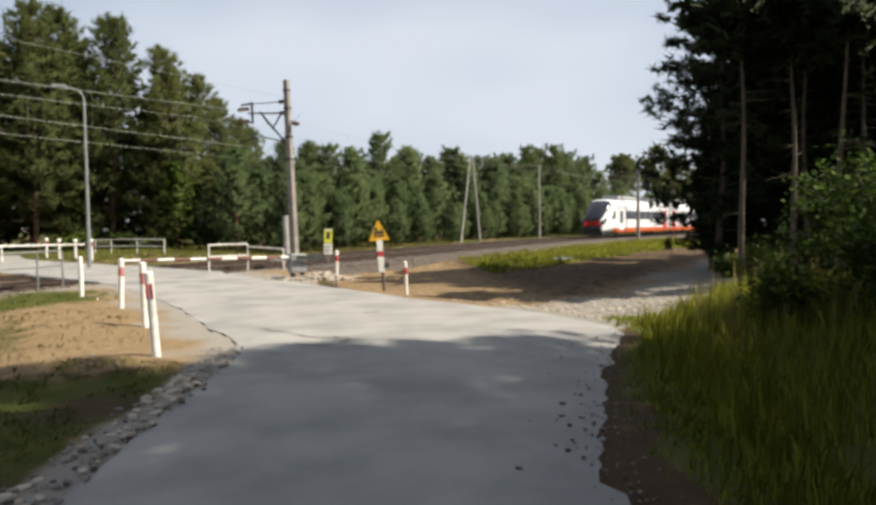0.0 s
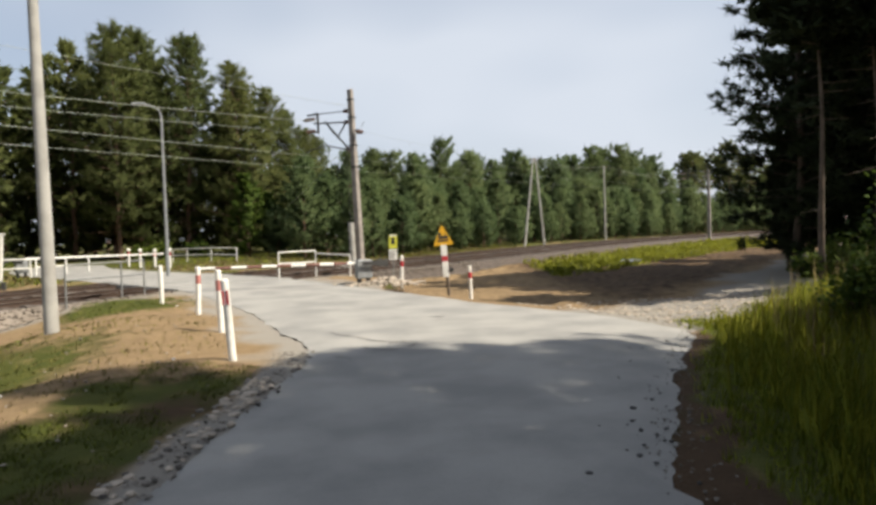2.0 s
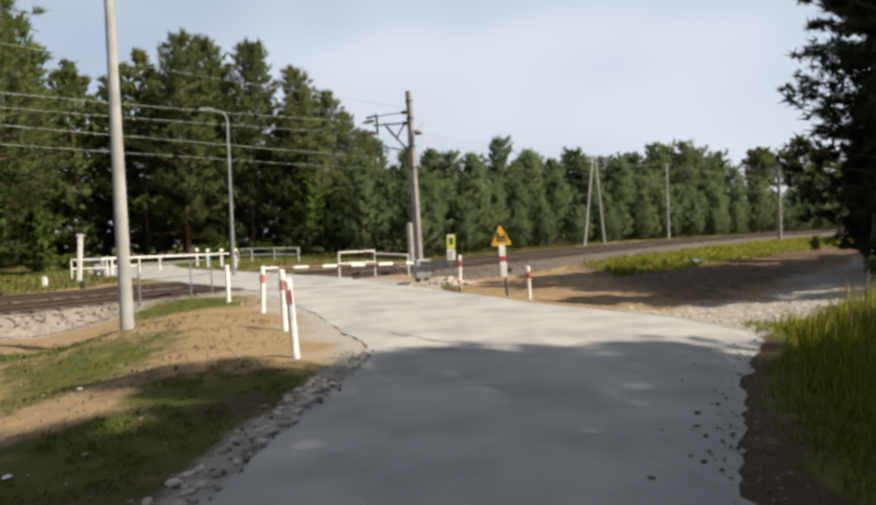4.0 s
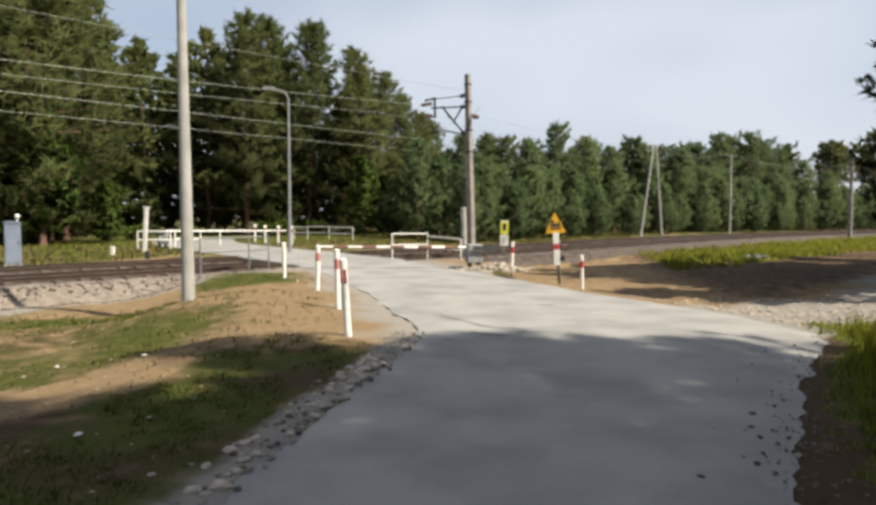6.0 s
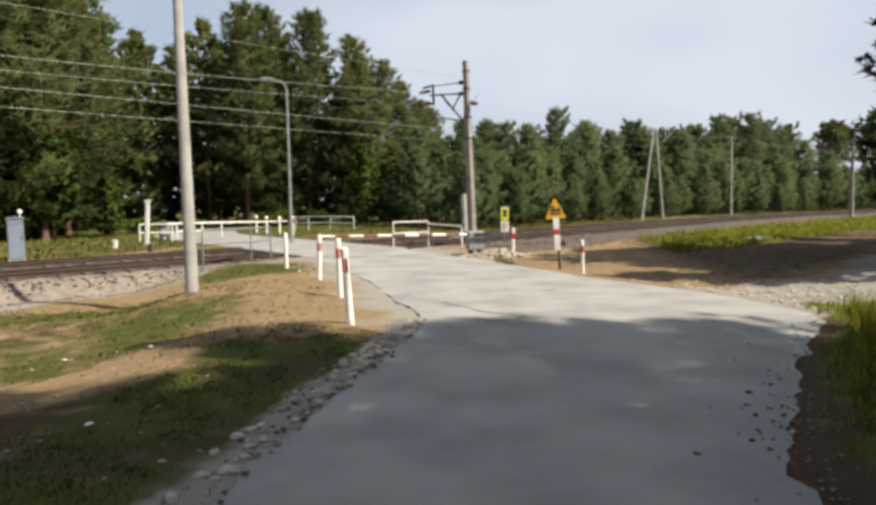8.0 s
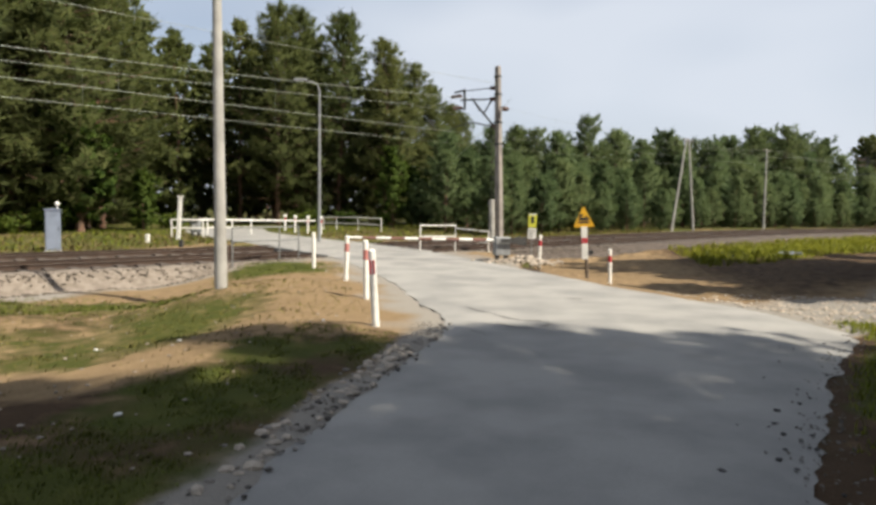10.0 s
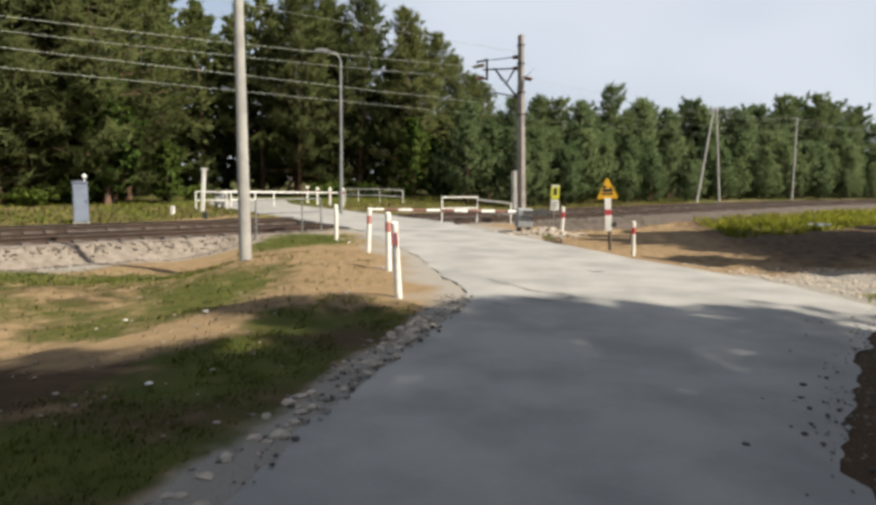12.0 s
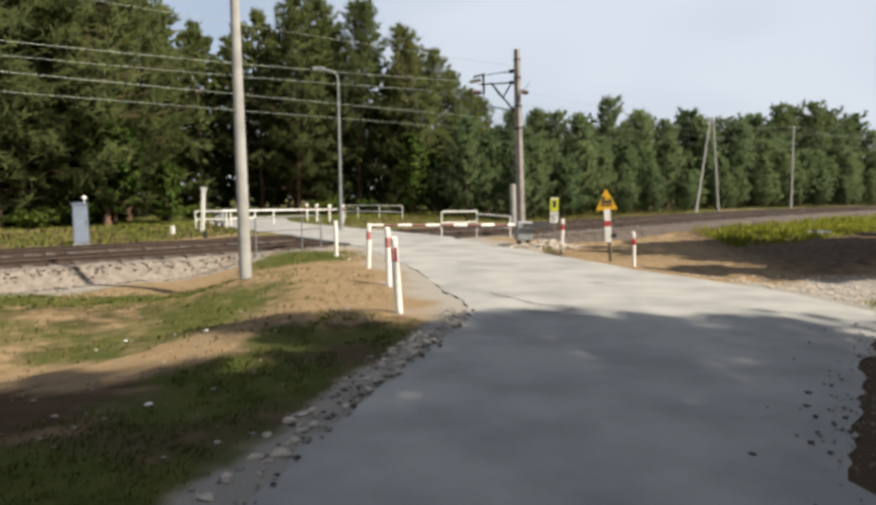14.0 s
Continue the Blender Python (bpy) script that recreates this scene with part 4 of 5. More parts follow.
def make_notice():
    s = thing("notice_sign", 0.36, 23.1, -0.05, "thin post with a lime-yellow plate above a white plate", "sign", ry=0.8)
    bm = bmesh.new()
    tube(bm, (0, 0.03, -0.25), (0, 0.03, 1.7), 0.022, 0.022, 10)
    part("post", bm, M_PIPE, s)
    bm = bmesh.new()
    box(bm, -0.14, -0.012, 1.26, 0.14, 0.008, 1.74, 0.006)
    plate = part("upper_plate", bm, M_LIME, s)
    bm = bmesh.new()
    prism(bm, [(-0.07, 1.4), (0.07, 1.4), (0.05, 1.56), (0.09, 1.58), (0, 1.66), (-0.09, 1.58), (-0.05, 1.56)], -0.018, -0.01)
    part("picture", bm, M_BLACK, plate)
    bm = bmesh.new()
    box(bm, -0.13, -0.017, 1.69, 0.13, -0.011, 1.735)
    part("white_band", bm, M_WHITE, plate)
    bm = bmesh.new()
    box(bm, -0.14, -0.012, 0.86, 0.14, 0.008, 1.23, 0.006)
    low = part("lower_plate", bm, M_WHITE, s)
    for k in range(3):
        bm = bmesh.new()
        box(bm, -0.1, -0.018, 1.12 - 0.09 * k, 0.1 - 0.03 * k, -0.011, 1.15 - 0.09 * k)
        part("writing_bar", bm, M_BLACK, low)


make_notice()


# ---- poles, masts and wires ----
def make_tall_pole():
    p = thing("concrete_pole", -6.53, 13.5, -0.12, "tall round grey concrete pole standing in a sand mound", "pole", ry=-0.4)
    bm = bmesh.new()
    for a, b in ((-0.4, 2.5), (2.5, 5.5), (5.5, 9.5)):
        tube(bm, (0, 0, a), (0, 0, b), 0.138 - 0.0066 * a, 0.138 - 0.0066 * b, 20)
    part("shaft", bm, M_CONC, p, smooth=False)
    bm = bmesh.new()
    tube(bm, (0, 0, -0.3), (0, 0, 0.08), 0.22, 0.16, 16)
    part("footing", bm, M_STONE, p)


make_tall_pole()


def make_street_lamp():
    p = thing("street_lamp", -10.1, 31.9, 0.08, "slim grey street lamp with a single bent arm beyond the tracks", "street lamp", rz=100)
    bm = bmesh.new()
    tube(bm, (0, 0, -0.3), (0, 0, 1.2), 0.1, 0.095, 14)
    tube(bm, (0, 0, 1.2), (0, 0, 7.55), 0.08, 0.05, 14)
    part("post", bm, M_GALV, p)
    bm = bmesh.new()
    path_tube(bm, [(0, 0, 7.5), (0, 0.06, 7.72), (0, 0.2, 7.88), (0, 0.45, 7.97), (0, 0.7, 8.02)], 0.032, 10)
    part("arm", bm, M_GALV, p)
    bm = bmesh.new()
    box(bm, -0.13, 0.65, 7.97, 0.13, 1.25, 8.1, 0.04, Matrix.Translation((0, 0, 0)))
    head = part("lamp_head", bm, M_GALV, p)
    bm = bmesh.new()
    box(bm, -0.1, 0.78, 7.945, 0.1, 1.2, 7.975, 0.01)
    part("lens", bm, M_GLASS, head)


make_street_lamp()


def insulator(bm, a, b, r=0.07):
    a, b = Vector(a), Vector(b)
    for k in range(4):
        tube(bm, a.lerp(b, k / 4), a.lerp(b, (k + 0.55) / 4), r, r * 0.55, 10)
    tube(bm, a, b, r * 0.35, r * 0.35, 8)
    return bm


def make_mast(s, n, tall, weight, lean=0.0):
    """Catenary mast on the near side; its arm reaches over the nearer track (local +y)."""
    x, y = on_track(s, n)
    m = thing("catenary_mast", x, y, height(x, y) - 0.05, "tapered concrete catenary mast with a pipe cantilever over the track", "mast", "catenary masts", rz=math.degrees(track_way(s)), rx=lean)
    bm = bmesh.new()
    pts = [(-0.14, -0.17), (0.14, -0.17), (0.14, 0.17), (-0.14, 0.17)]
    lo = [bm.verts.new((px, py, -0.4)) for px, py in pts]
    hi = [bm.verts.new((px * 0.62, py * 0.7, tall)) for px, py in pts]
    for k in range(4):
        bm.faces.new((lo[k], lo[(k + 1) % 4], hi[(k + 1) % 4], hi[k]))
    bm.faces.new(hi)
    bm.faces.new(lo[::-1])
    bmesh.ops.bevel(bm, geom=[e for e in bm.edges], offset=0.02, segments=1, affect="EDGES")
    part("mast_body", bm, M_CONCWARM, m)
    # thin dark panels on the track side put shade into the mast's colour
    bm = bmesh.new()
    for k in range(10):
        h = 0.9 + (tall - 1.4) * k / 10
        w, d = 0.14 * (1 - 0.38 * h / tall), 0.17 * (1 - 0.3 * h / tall)
        box(bm, -w * 0.55, d - 0.01, h, w * 0.55, d + 0.006, h + (tall - 1.4) / 10 - 0.16, 0.004)
    part("shade_panel", bm, M_WOOD, m, "dark panels standing in for the mast's shaded web")
    reach = 2.6

    def arm(p):
        return p[0], p[1], p[2] + 0.16 * p[1]

    for name, pts2, r in (("cantilever_tube", [(0, 0.12, tall - 2.75), (0, 0.62 * reach, tall - 1.42)], 0.045), ("cantilever_tube", [(0, 0.12, tall - 1.42), (0, 0.9 * reach, tall - 1.5)], 0.035),
                          ("cantilever_brace", [(0, 0.36 * reach, tall - 2.15), (0, 0.14 * reach, tall - 1.45)], 0.035), ("cantilever_brace", [(0, 0.62 * reach, tall - 1.42), (0, 0.42 * reach, tall - 2.0)], 0.02),
                          ("steady_arm", [(0, 0.25, tall - 2.65), (0, 0.6 * reach, tall - 2.5), (0, 1.0 * reach, tall - 2.72), (0, 1.25 * reach, tall - 3.0)], 0.03),
                          ("top_tie", [(0, 0.1, tall - 0.92), (0, 0.8 * reach, tall - 1.08)], 0.02)):
        bm = bmesh.new()
        path_tube(bm, [arm(p) for p in pts2], r, 8)
        part(name, bm, M_DARK, m)
    for a, b in (((0, 0.1, tall - 0.92), (0, 0.5, tall - 0.96)), ((0, 0.12, tall - 2.75), (0, 0.42, tall - 2.5)), ((0, 0.1, tall - 1.42), (0, 0.5, tall - 1.43)), ((0, -0.3, tall - 1.85), (0, -0.62, tall - 1.85)), ((0, 0.9 * reach, tall - 1.3), (0, 1.16 * reach, tall - 1.38)), ((0, 0.9 * reach, tall - 1.85), (0, 1.1 * reach, tall - 1.9))):
        part("insulator", insulator(bmesh.new(), arm(a), arm(b), 0.095), M_INSUL, m)
    bm = bmesh.new()
    path_tube(bm, [arm(p) for p in [(0, 0.8 * reach, tall - 1.0), (0, 0.8 * reach, tall - 1.95)]], 0.055, 8)
    path_tube(bm, [arm(p) for p in [(0, 0.8 * reach, tall - 1.05), (0, 1.05 * reach, tall - 1.15)]], 0.045, 8)
    path_tube(bm, [arm(p) for p in [(0, 0.8 * reach, tall - 1.9), (0, 0.95 * reach, tall - 1.9)]], 0.04, 8)
    part("hanger_frame", bm, M_DARK, m)
    bm = bmesh.new()
    path_tube(bm, [(0, -0.1, tall - 1.8), (0, -0.4, tall - 1.82)], 0.03, 8)
    part("side_bracket", bm, M_DARK, m)
    for h in (tall - 0.45, tall - 1.22, tall - 2.45, tall - 3.4):
        bm = bmesh.new()
        w = 0.15 - 0.06 * h / tall
        box(bm, -w - 0.02, -w * 1.2 - 0.02, h - 0.035, w + 0.02, w * 1.2 + 0.02, h + 0.035, 0.005)
        part("clamp", bm, M_DARK, m)
    if weight:
        bm = bmesh.new()
        for k in range(12):
            tube(bm, (-0.33, 0.12, 1.0 + k * 0.14), (-0.33, 0.12, 1.13 + k * 0.14), 0.13, 0.13, 14)
        part("tension_weight", bm, M_CONC, m, "stack of grey concrete tension weights")
        bm = bmesh.new()
        tube(bm, (-0.33, 0.12, 2.6), (-0.3, 0.1, tall - 2.5), 0.012, 0.012, 6)
        part("weight_cable", bm, M_DARK, m)
    return m


make_mast(15.9, -1.0, 8.5, True, -2.0)
make_mast(66.5, -1.2, 8.2, False)
make_mast(122.0, -1.2, 8.4, False)


def make_wire(a, b, sag, r, label, group, mat=None):
    a, b = Vector(a), Vector(b)
    pts = [a.lerp(b, f) - Vector((0, 0, sag * 4 * f * (1 - f))) for f in (i / 28 for i in range(29))]
    bm = bmesh.new()
    for p, q in zip(pts, pts[1:]):
        tube(bm, p, q, r, r, 6, caps=False)
    ob = part("overhead_wire", bm, mat or M_WIRE)
    tagged(ob, label, "wire", group)


for n, zm, hop in ((1.3, 6.95, 0.95), (5.3, 7.1, 0.75)):
    for sa_, sb_ in ((-44.3, 15.9), (15.9, 66.5), (66.5, 122.0)):
        make_wire((*on_track(sa_, n), zm + rise(sa_)), (*on_track(sb_, n), zm + rise(sb_)), hop, 0.009 if sa_ < 0 else 0.004, "messenger wire sagging above the track", "overhead wires")
        make_wire((*on_track(sa_, n), 5.35 + rise(sa_)), (*on_track(sb_, n), 5.35 + rise(sb_)), 0.06, 0.009 if sa_ < 0 else 0.004, "contact wire above the track", "overhead wires")
        for k in range(1, 8):
            f = k / 8
            x, y = Vector(on_track(sa_, n)).lerp(Vector(on_track(sb_, n)), f)
            up = rise(sa_) + (rise(sb_) - rise(sa_)) * f
            make_wire((x, y, zm + up - hop * 4 * f * (1 - f)), (x, y, 5.3 + up), 0.0, 0.003, "thin dropper between two overhead wires", "droppers")
make_wire((*on_track(-44.3, 0.6), 8.3), (*on_track(15.9, -0.9), 7.3), 0.5, 0.006, "feeder wire ending at the mast", "overhead wires")
make_wire((*on_track(15.9, -1.5), 6.6), (*on_track(22, 10.5), 3.6), 0.2, 0.01, "slack stay wire at the mast", "overhead wires")


def make_line_pole(x, y, tall, forked, label, mat):
    p = thing("line_pole", x, y, height(x, y), label, "pole", "line poles", rz=38)
    feet = ((-1.75, 0), (1.15, 0)) if forked else ((0, 0),)
    for fx, fy in feet:
        bm = bmesh.new()
        tube(bm, (fx, fy, -0.3), (fx * 0.1, fy, tall), 0.11, 0.075, 12)
        part("leg" if forked else "shaft", bm, mat, p)
    bm = bmesh.new()
    box(bm, -0.6, -0.05, tall - 0.35, 0.6, 0.05, tall - 0.25, 0.01)
    part("crossarm", bm, M_DARK, p)
    for k in (-0.5, 0.0, 0.5):
        part("insulator", insulator(bmesh.new(), (k, 0, tall - 0.25), (k, 0, tall), 0.06), M_INSUL, p)


LINE = [(13.9, 58.4, 8.0), (24.4, 70.2, 8.2), (52.0, 108.0, 9.0)]
make_line_pole(*LINE[0], True, "pale A-shaped wooden line pole before young pines", M_CONC)
make_line_pole(*LINE[1], False, "single pale concrete line pole before young pines", M_CONC)
make_line_pole(*LINE[2], False, "far single line pole beside the tracks", M_CONC)
for (x0, y0, h0), (x1, y1, h1) in zip(LINE, LINE[1:]):
    for off in (-0.45, 0.45):
        make_wire((x0 + off, y0, height(x0, y0) + h0), (x1 + off, y1, height(x1, y1) + h1), 0.5, 0.007, "thin line wire between the poles", "line wires")


# ---- beyond the tracks ----
def make_cabinet():
    x, y = -18.4, 23.7
    c = thing("signal_cabinet", x, y, height(x, y), "tall blue-grey steel signal cabinet beyond the tracks", "cabinet", rz=38)
    bm = bmesh.new()
    box(bm, -0.3, -0.22, -0.2, 0.3, 0.22, 0.08, 0.01)
    part("plinth", bm, M_CONC, c)
    bm = bmesh.new()
    box(bm, -0.27, -0.19, 0.06, 0.27, 0.19, 1.66, 0.015)
    body = part("body", bm, M_CAB, c)
    bm = bmesh.new()
    box(bm, -0.235, -0.205, 0.14, 0.235, -0.188, 1.58, 0.006)
    door = part("door", bm, M_CAB, body)
    bm = bmesh.new()
    box(bm, 0.17, -0.23, 0.85, 0.2, -0.203, 1.0, 0.005)
    part("handle", bm, M_DARK, door)
    bm = bmesh.new()
    prism(bm, [(-0.31, 1.66), (0.31, 1.66), (0.31, 1.7), (0.0, 1.745), (-0.31, 1.7)], -0.23, 0.23)
    part("roof", bm, M_CAB, c)
    bm = bmesh.new()
    tube(bm, (0.17, 0, 1.72), (0.17, 0, 1.86), 0.03, 0.03, 8)
    bmesh.ops.create_uvsphere(bm, u_segments=12, v_segments=8, radius=0.09, matrix=Matrix.Translation((0.17, 0, 1.92)))
    part("beacon", bm, M_WHITE, c, "small white round beacon")


make_cabinet()


def make_white_post():
    x, y = -17.0, 30.7
    p = thing("signal_post", x, y, height(x, y), "leaning white post with a small top board", "post", ry=4)
    bm = bmesh.new()
    box(bm, -0.09, -0.05, -0.3, 0.09, 0.05, 2.15, 0.012)
    part("post", bm, M_WHITEWORN, p)
    bm = bmesh.new()
    box(bm, -0.16, -0.06, 2.13, 0.16, 0.06, 2.2, 0.01)
    part("top_board", bm, M_WHITEWORN, p)


make_white_post()


def make_marker(x, y, tall, mat, label):
    p = thing("track_marker", x, y, height(x, y), label, "marker", "track markers")
    bm = bmesh.new()
    box(bm, -0.09, -0.06, -0.15, 0.09, 0.06, tall, 0.02)
    part("stub", bm, mat, p)


make_marker(-14.6, 26.6, 0.3, M_DARK, "small dark marker stub beside the far track")
make_marker(-17.6, 29.0, 0.4, M_WHITEWORN, "small white marker stub in the grass")


# ---- train ----
def make_car(cab, label):
    """One car of an electric train, 20 m long about its middle; local +x is its way. cab: -1 tail end, 1 front end, 0 none."""
    t = thing("train_car", 0, 0, RAIL_Z, label, "train", "cars of the train")
    half, floor, roof = 1.43, 0.5, 3.95
    ring = [(-half + 0.06, floor), (-half, floor + 0.45), (-half, 2.8), (-half + 0.07, 3.4), (-half + 0.42, roof - 0.06), (-0.5, roof), (0.5, roof), (half - 0.42, roof - 0.06), (half - 0.07, 3.4), (half, 2.8), (half, floor + 0.45), (half - 0.06, floor)]
    nose_len = 3.0
    x0, x1 = -10 + (nose_len if cab < 0 else 0.3), 10 - (nose_len if cab > 0 else 0.3)
    bm = bmesh.new()
    rows = [[bm.verts.new((x, yy, zz)) for yy, zz in ring] for x in (x0, x1)]
    k = len(ring)
    for i in range(k):
        f = bm.faces.new((rows[0][i], rows[1][i], rows[1][(i + 1) % k], rows[0][(i + 1) % k]))
        f.smooth = 2 <= i <= k - 4
        f.material_index = 1 if i in (0, k - 2) else 0
    bm.faces.new(rows[0])
    bm.faces.new(rows[1][::-1])
    bmesh.ops.recalc_face_normals(bm, faces=bm.faces)
    body = part("car_body", bm, [M_TWHITE, M_TORANGE], t, "white car body above an orange skirt")
    doors = [x0 + 1.3, x1 - 1.4]
    for side in (-1, 1):
        y0, y1 = sorted((side * half, side * (half + 0.012)))
        m = 6
        a, b = doors[0] + 1.1, doors[1] - 1.0
        for j in range(m):
            bm = bmesh.new()
            box(bm, a + (b - a) * j / m + 0.03, y0, 1.85, a + (b - a) * (j + 1) / m - 0.03, y1, 2.75, 0.004)
            part("window", bm, M_GLASS, body)
        for d in doors:
            red = not (cab < 0 and d == doors[0])
            bm = bmesh.new()
            y0, y1 = sorted((side * half, side * (half + 0.02)))
            box(bm, d - 0.65, y0, 0.75, d + 0.65, y1, 2.95, 0.005)
            dr = part("door", bm, M_TRED if red else M_TWHITE, body, "red sliding door" if red else "white sliding door")
            bm = bmesh.new()
            y0, y1 = sorted((side * (half + 0.02), side * (half + 0.028)))
            box(bm, d - 0.4, y0, 1.5, d + 0.4, y1, 2.7, 0.002)
            part("door_window", bm, M_GLASS, dr)
    for a, b, h in ((x0 + 1.5, x0 + 7.0, 0.42), (x1 - 6.0, x1 - 1.0, 0.36)):
        bm = bmesh.new()
        box(bm, a, -0.95, roof - 0.04, b, 0.95, roof + h, 0.12)
        part("roof_unit", bm, M_TGREY, body)
    for bx in (-6.6, 6.8):
        bm = bmesh.new()
        box(bm, bx - 1.6, -1.0, 0.3, bx + 1.6, 1.0, 0.6, 0.05)
        bogie = part("bogie", bm, M_DARK, t)
        for wx in (bx - 1.2, bx + 1.2):
            for wy in (-0.75, 0.75):
                bm = bmesh.new()
                tube(bm, (wx, wy - 0.06, 0.425), (wx, wy + 0.06, 0.425), 0.425, 0.425, 20)
                part("wheel", bm, M_DARK, bogie)
    if cab < 1:
        bm = bmesh.new()
        box(bm, x1, -1.25, 0.8, x1 + 0.55, 1.25, 3.5, 0.03)
        part("gangway", bm, M_TGREY, t)
    if cab:
        xe = x0 if cab < 0 else x1
        steps = 10
        bm = bmesh.new()
        rows = []
        for i in range(steps + 1):
            f = i / steps
            dx = nose_len * f
            top = floor + (roof - floor) * (1 - 0.6 * max(0.0, (f - 0.12) / 0.88) ** 1.6)
            w = 1 - 0.28 * f ** 2.5
            rows.append([bm.verts.new((xe + cab * dx, yy * w * (1 - 0.12 * f * max(0, zz - 1.8) / 2), floor + (zz - floor) * (top - floor) / (roof - floor))) for yy, zz in ring])
        for r, (a, b) in enumerate(zip(rows, rows[1:])):
            for i in range(k):
                f = bm.faces.new((a[i], b[i], b[(i + 1) % k], a[(i + 1) % k]))
                f.smooth = True
                glass = 3 <= i <= k - 5 and 3 <= r <= 8
                f.material_index = 1 if i in (0, k - 2, k - 1) and r < 3 else (4 if i in (0, k - 2, k - 1) else (3 if glass else (3 if r >= 9 and 3 <= i <= k - 5 else 0)))
        bm.faces.new(rows[-1]).material_index = 5
        bmesh.ops.recalc_face_normals(bm, faces=bm.faces)
        nose = part("nose", bm, [M_TWHITE, M_TORANGE, M_TRED, M_GLASS, M_TGREY, M_DARK], t, "sloping white nose with a dark windscreen and red front panel")
        tip = xe + cab * nose_len
        for side in (-1, 1):
            bm = bmesh.new()
            prism(bm, [(xe + cab * 1.15, 1.9), (xe + cab * 0.35, 1.9), (xe + cab * 0.35, 2.75), (xe + cab * 0.6, 2.75)], side * half * 0.93, side * (half * 0.995 + 0.012))
            part("cab_window", bm, M_GLASS, nose)
            bm = bmesh.new()
            lo, hi = sorted((tip - cab * 0.12, tip + cab * 0.05))
            box(bm, lo, side * 0.72 - 0.14, 1.32, hi, side * 0.72 + 0.14, 1.48, 0.02)
            part("lamp", bm, M_LAMP if cab < 0 else M_GLASS, nose, "red tail lamp" if cab < 0 else "clear headlamp")
        bm = bmesh.new()
        lo, hi = sorted((tip - cab * 0.3, tip + cab * 0.04))
        box(bm, lo, -0.85, 1.15, hi, 0.85, 1.7, 0.05)
        part("front_panel", bm, M_TRED, nose, "red panel below the windscreen")
        for side in (-1, 1):
            bm = bmesh.new()
            prism(bm, [(xe + cab * 2.95, 1.35), (xe + cab * 2.2, 1.75), (xe + cab * 2.3, 1.95), (xe + cab * 2.95, 1.6)], side * half * 0.6, side * half * 0.9)
            part("lamp_housing", bm, M_GLASS, nose, "dark slanted lamp housing")
        bm = bmesh.new()
        lo, hi = sorted((tip - cab * 0.9, tip + cab * 0.12))
        box(bm, lo, -0.95, 0.72, hi, 0.95, 1.12, 0.1)
        part("bumper", bm, M_DARK, nose)
        bm = bmesh.new()
        lo, hi = sorted((tip - cab * 1.6, tip - cab * 0.05))
        box(bm, lo, -1.1, 0.2, hi, 1.1, 0.72, 0.08)
        part("snow_plough", bm, M_DARK, nose)
        bm = bmesh.new()
        tube(bm, (tip, 0, 0.95), (tip + cab * 0.4, 0, 0.95), 0.12, 0.1, 10)
        part("coupler", bm, M_DARK, nose)
    return t


TRAIN = [make_car(-1, "rear car of a white electric train with red nose"), make_car(0, "middle car of a white electric train"), make_car(1, "front car of a white electric train with red nose")]

TAIL_S, TAIL_V = 60.3, 19.0


# ---- undergrowth ----
def blades(name, label, places, lo, hi, width, mat, seed, lean=0.5, per=4):
    """Grass: bent narrow blades, several from each place."""
    g = np.random.RandomState(seed)
    c = np.repeat(np.array(places, dtype=float), per, 0)
    k = len(c)
    c[:, :2] += g.normal(0, 0.03, (k, 2))
    h = g.uniform(lo, hi, k) * np.repeat(g.uniform(0.6, 1.2, len(places)), per)
    az = g.uniform(0, math.tau, k)
    d = np.stack([np.cos(az), np.sin(az), np.zeros(k)], 1)
    side = np.stack([-np.sin(az + 0.6), np.cos(az + 0.6), np.zeros(k)], 1) * (width * g.uniform(0.6, 1.4, k))[:, None]
    up = np.array((0, 0, 1.0))
    bend = (h * lean * g.uniform(0.2, 1.0, k))[:, None]
    mid = c + up * (h * 0.6)[:, None] + d * bend * 0.35
    tip = c + up * h[:, None] + d * bend
    v = np.stack([c - side, c + side, mid + side * 0.7, mid - side * 0.7, tip], 1)
    f = np.arange(k)[:, None] * 5
    tri = np.concatenate([f + np.array([[0, 1, 2]]), f + np.array([[0, 2, 3]]), f + np.array([[3, 2, 4]])], 1).reshape(-1, 3)
    nrm = np.repeat(d * 0.35 + up + g.normal(0, 0.25, (k, 3)), 5, 0)
    nrm /= np.linalg.norm(nrm, axis=1)[:, None]
    ob = new(name, mesh_of(name, v.reshape(-1, 3), tri, mat, nrm))
    return tagged(ob, label, "grass", kind="stuff")


def spread_places(count, x0, x1, y0, y1, keep, seed):
    rng, out, tries = random.Random(seed), [], 0
    while len(out) < count and tries < count * 12:
        tries += 1
        x, y = rng.uniform(x0, x1), rng.uniform(y0, y1)
        if keep(x, y, rng):
            out.append((x, y, height(x, y) - 0.02))
    return out


def patch(x, y, f, z):
    return noise.fractal((x * f, y * f, z), 1.0, 2.0, 3)


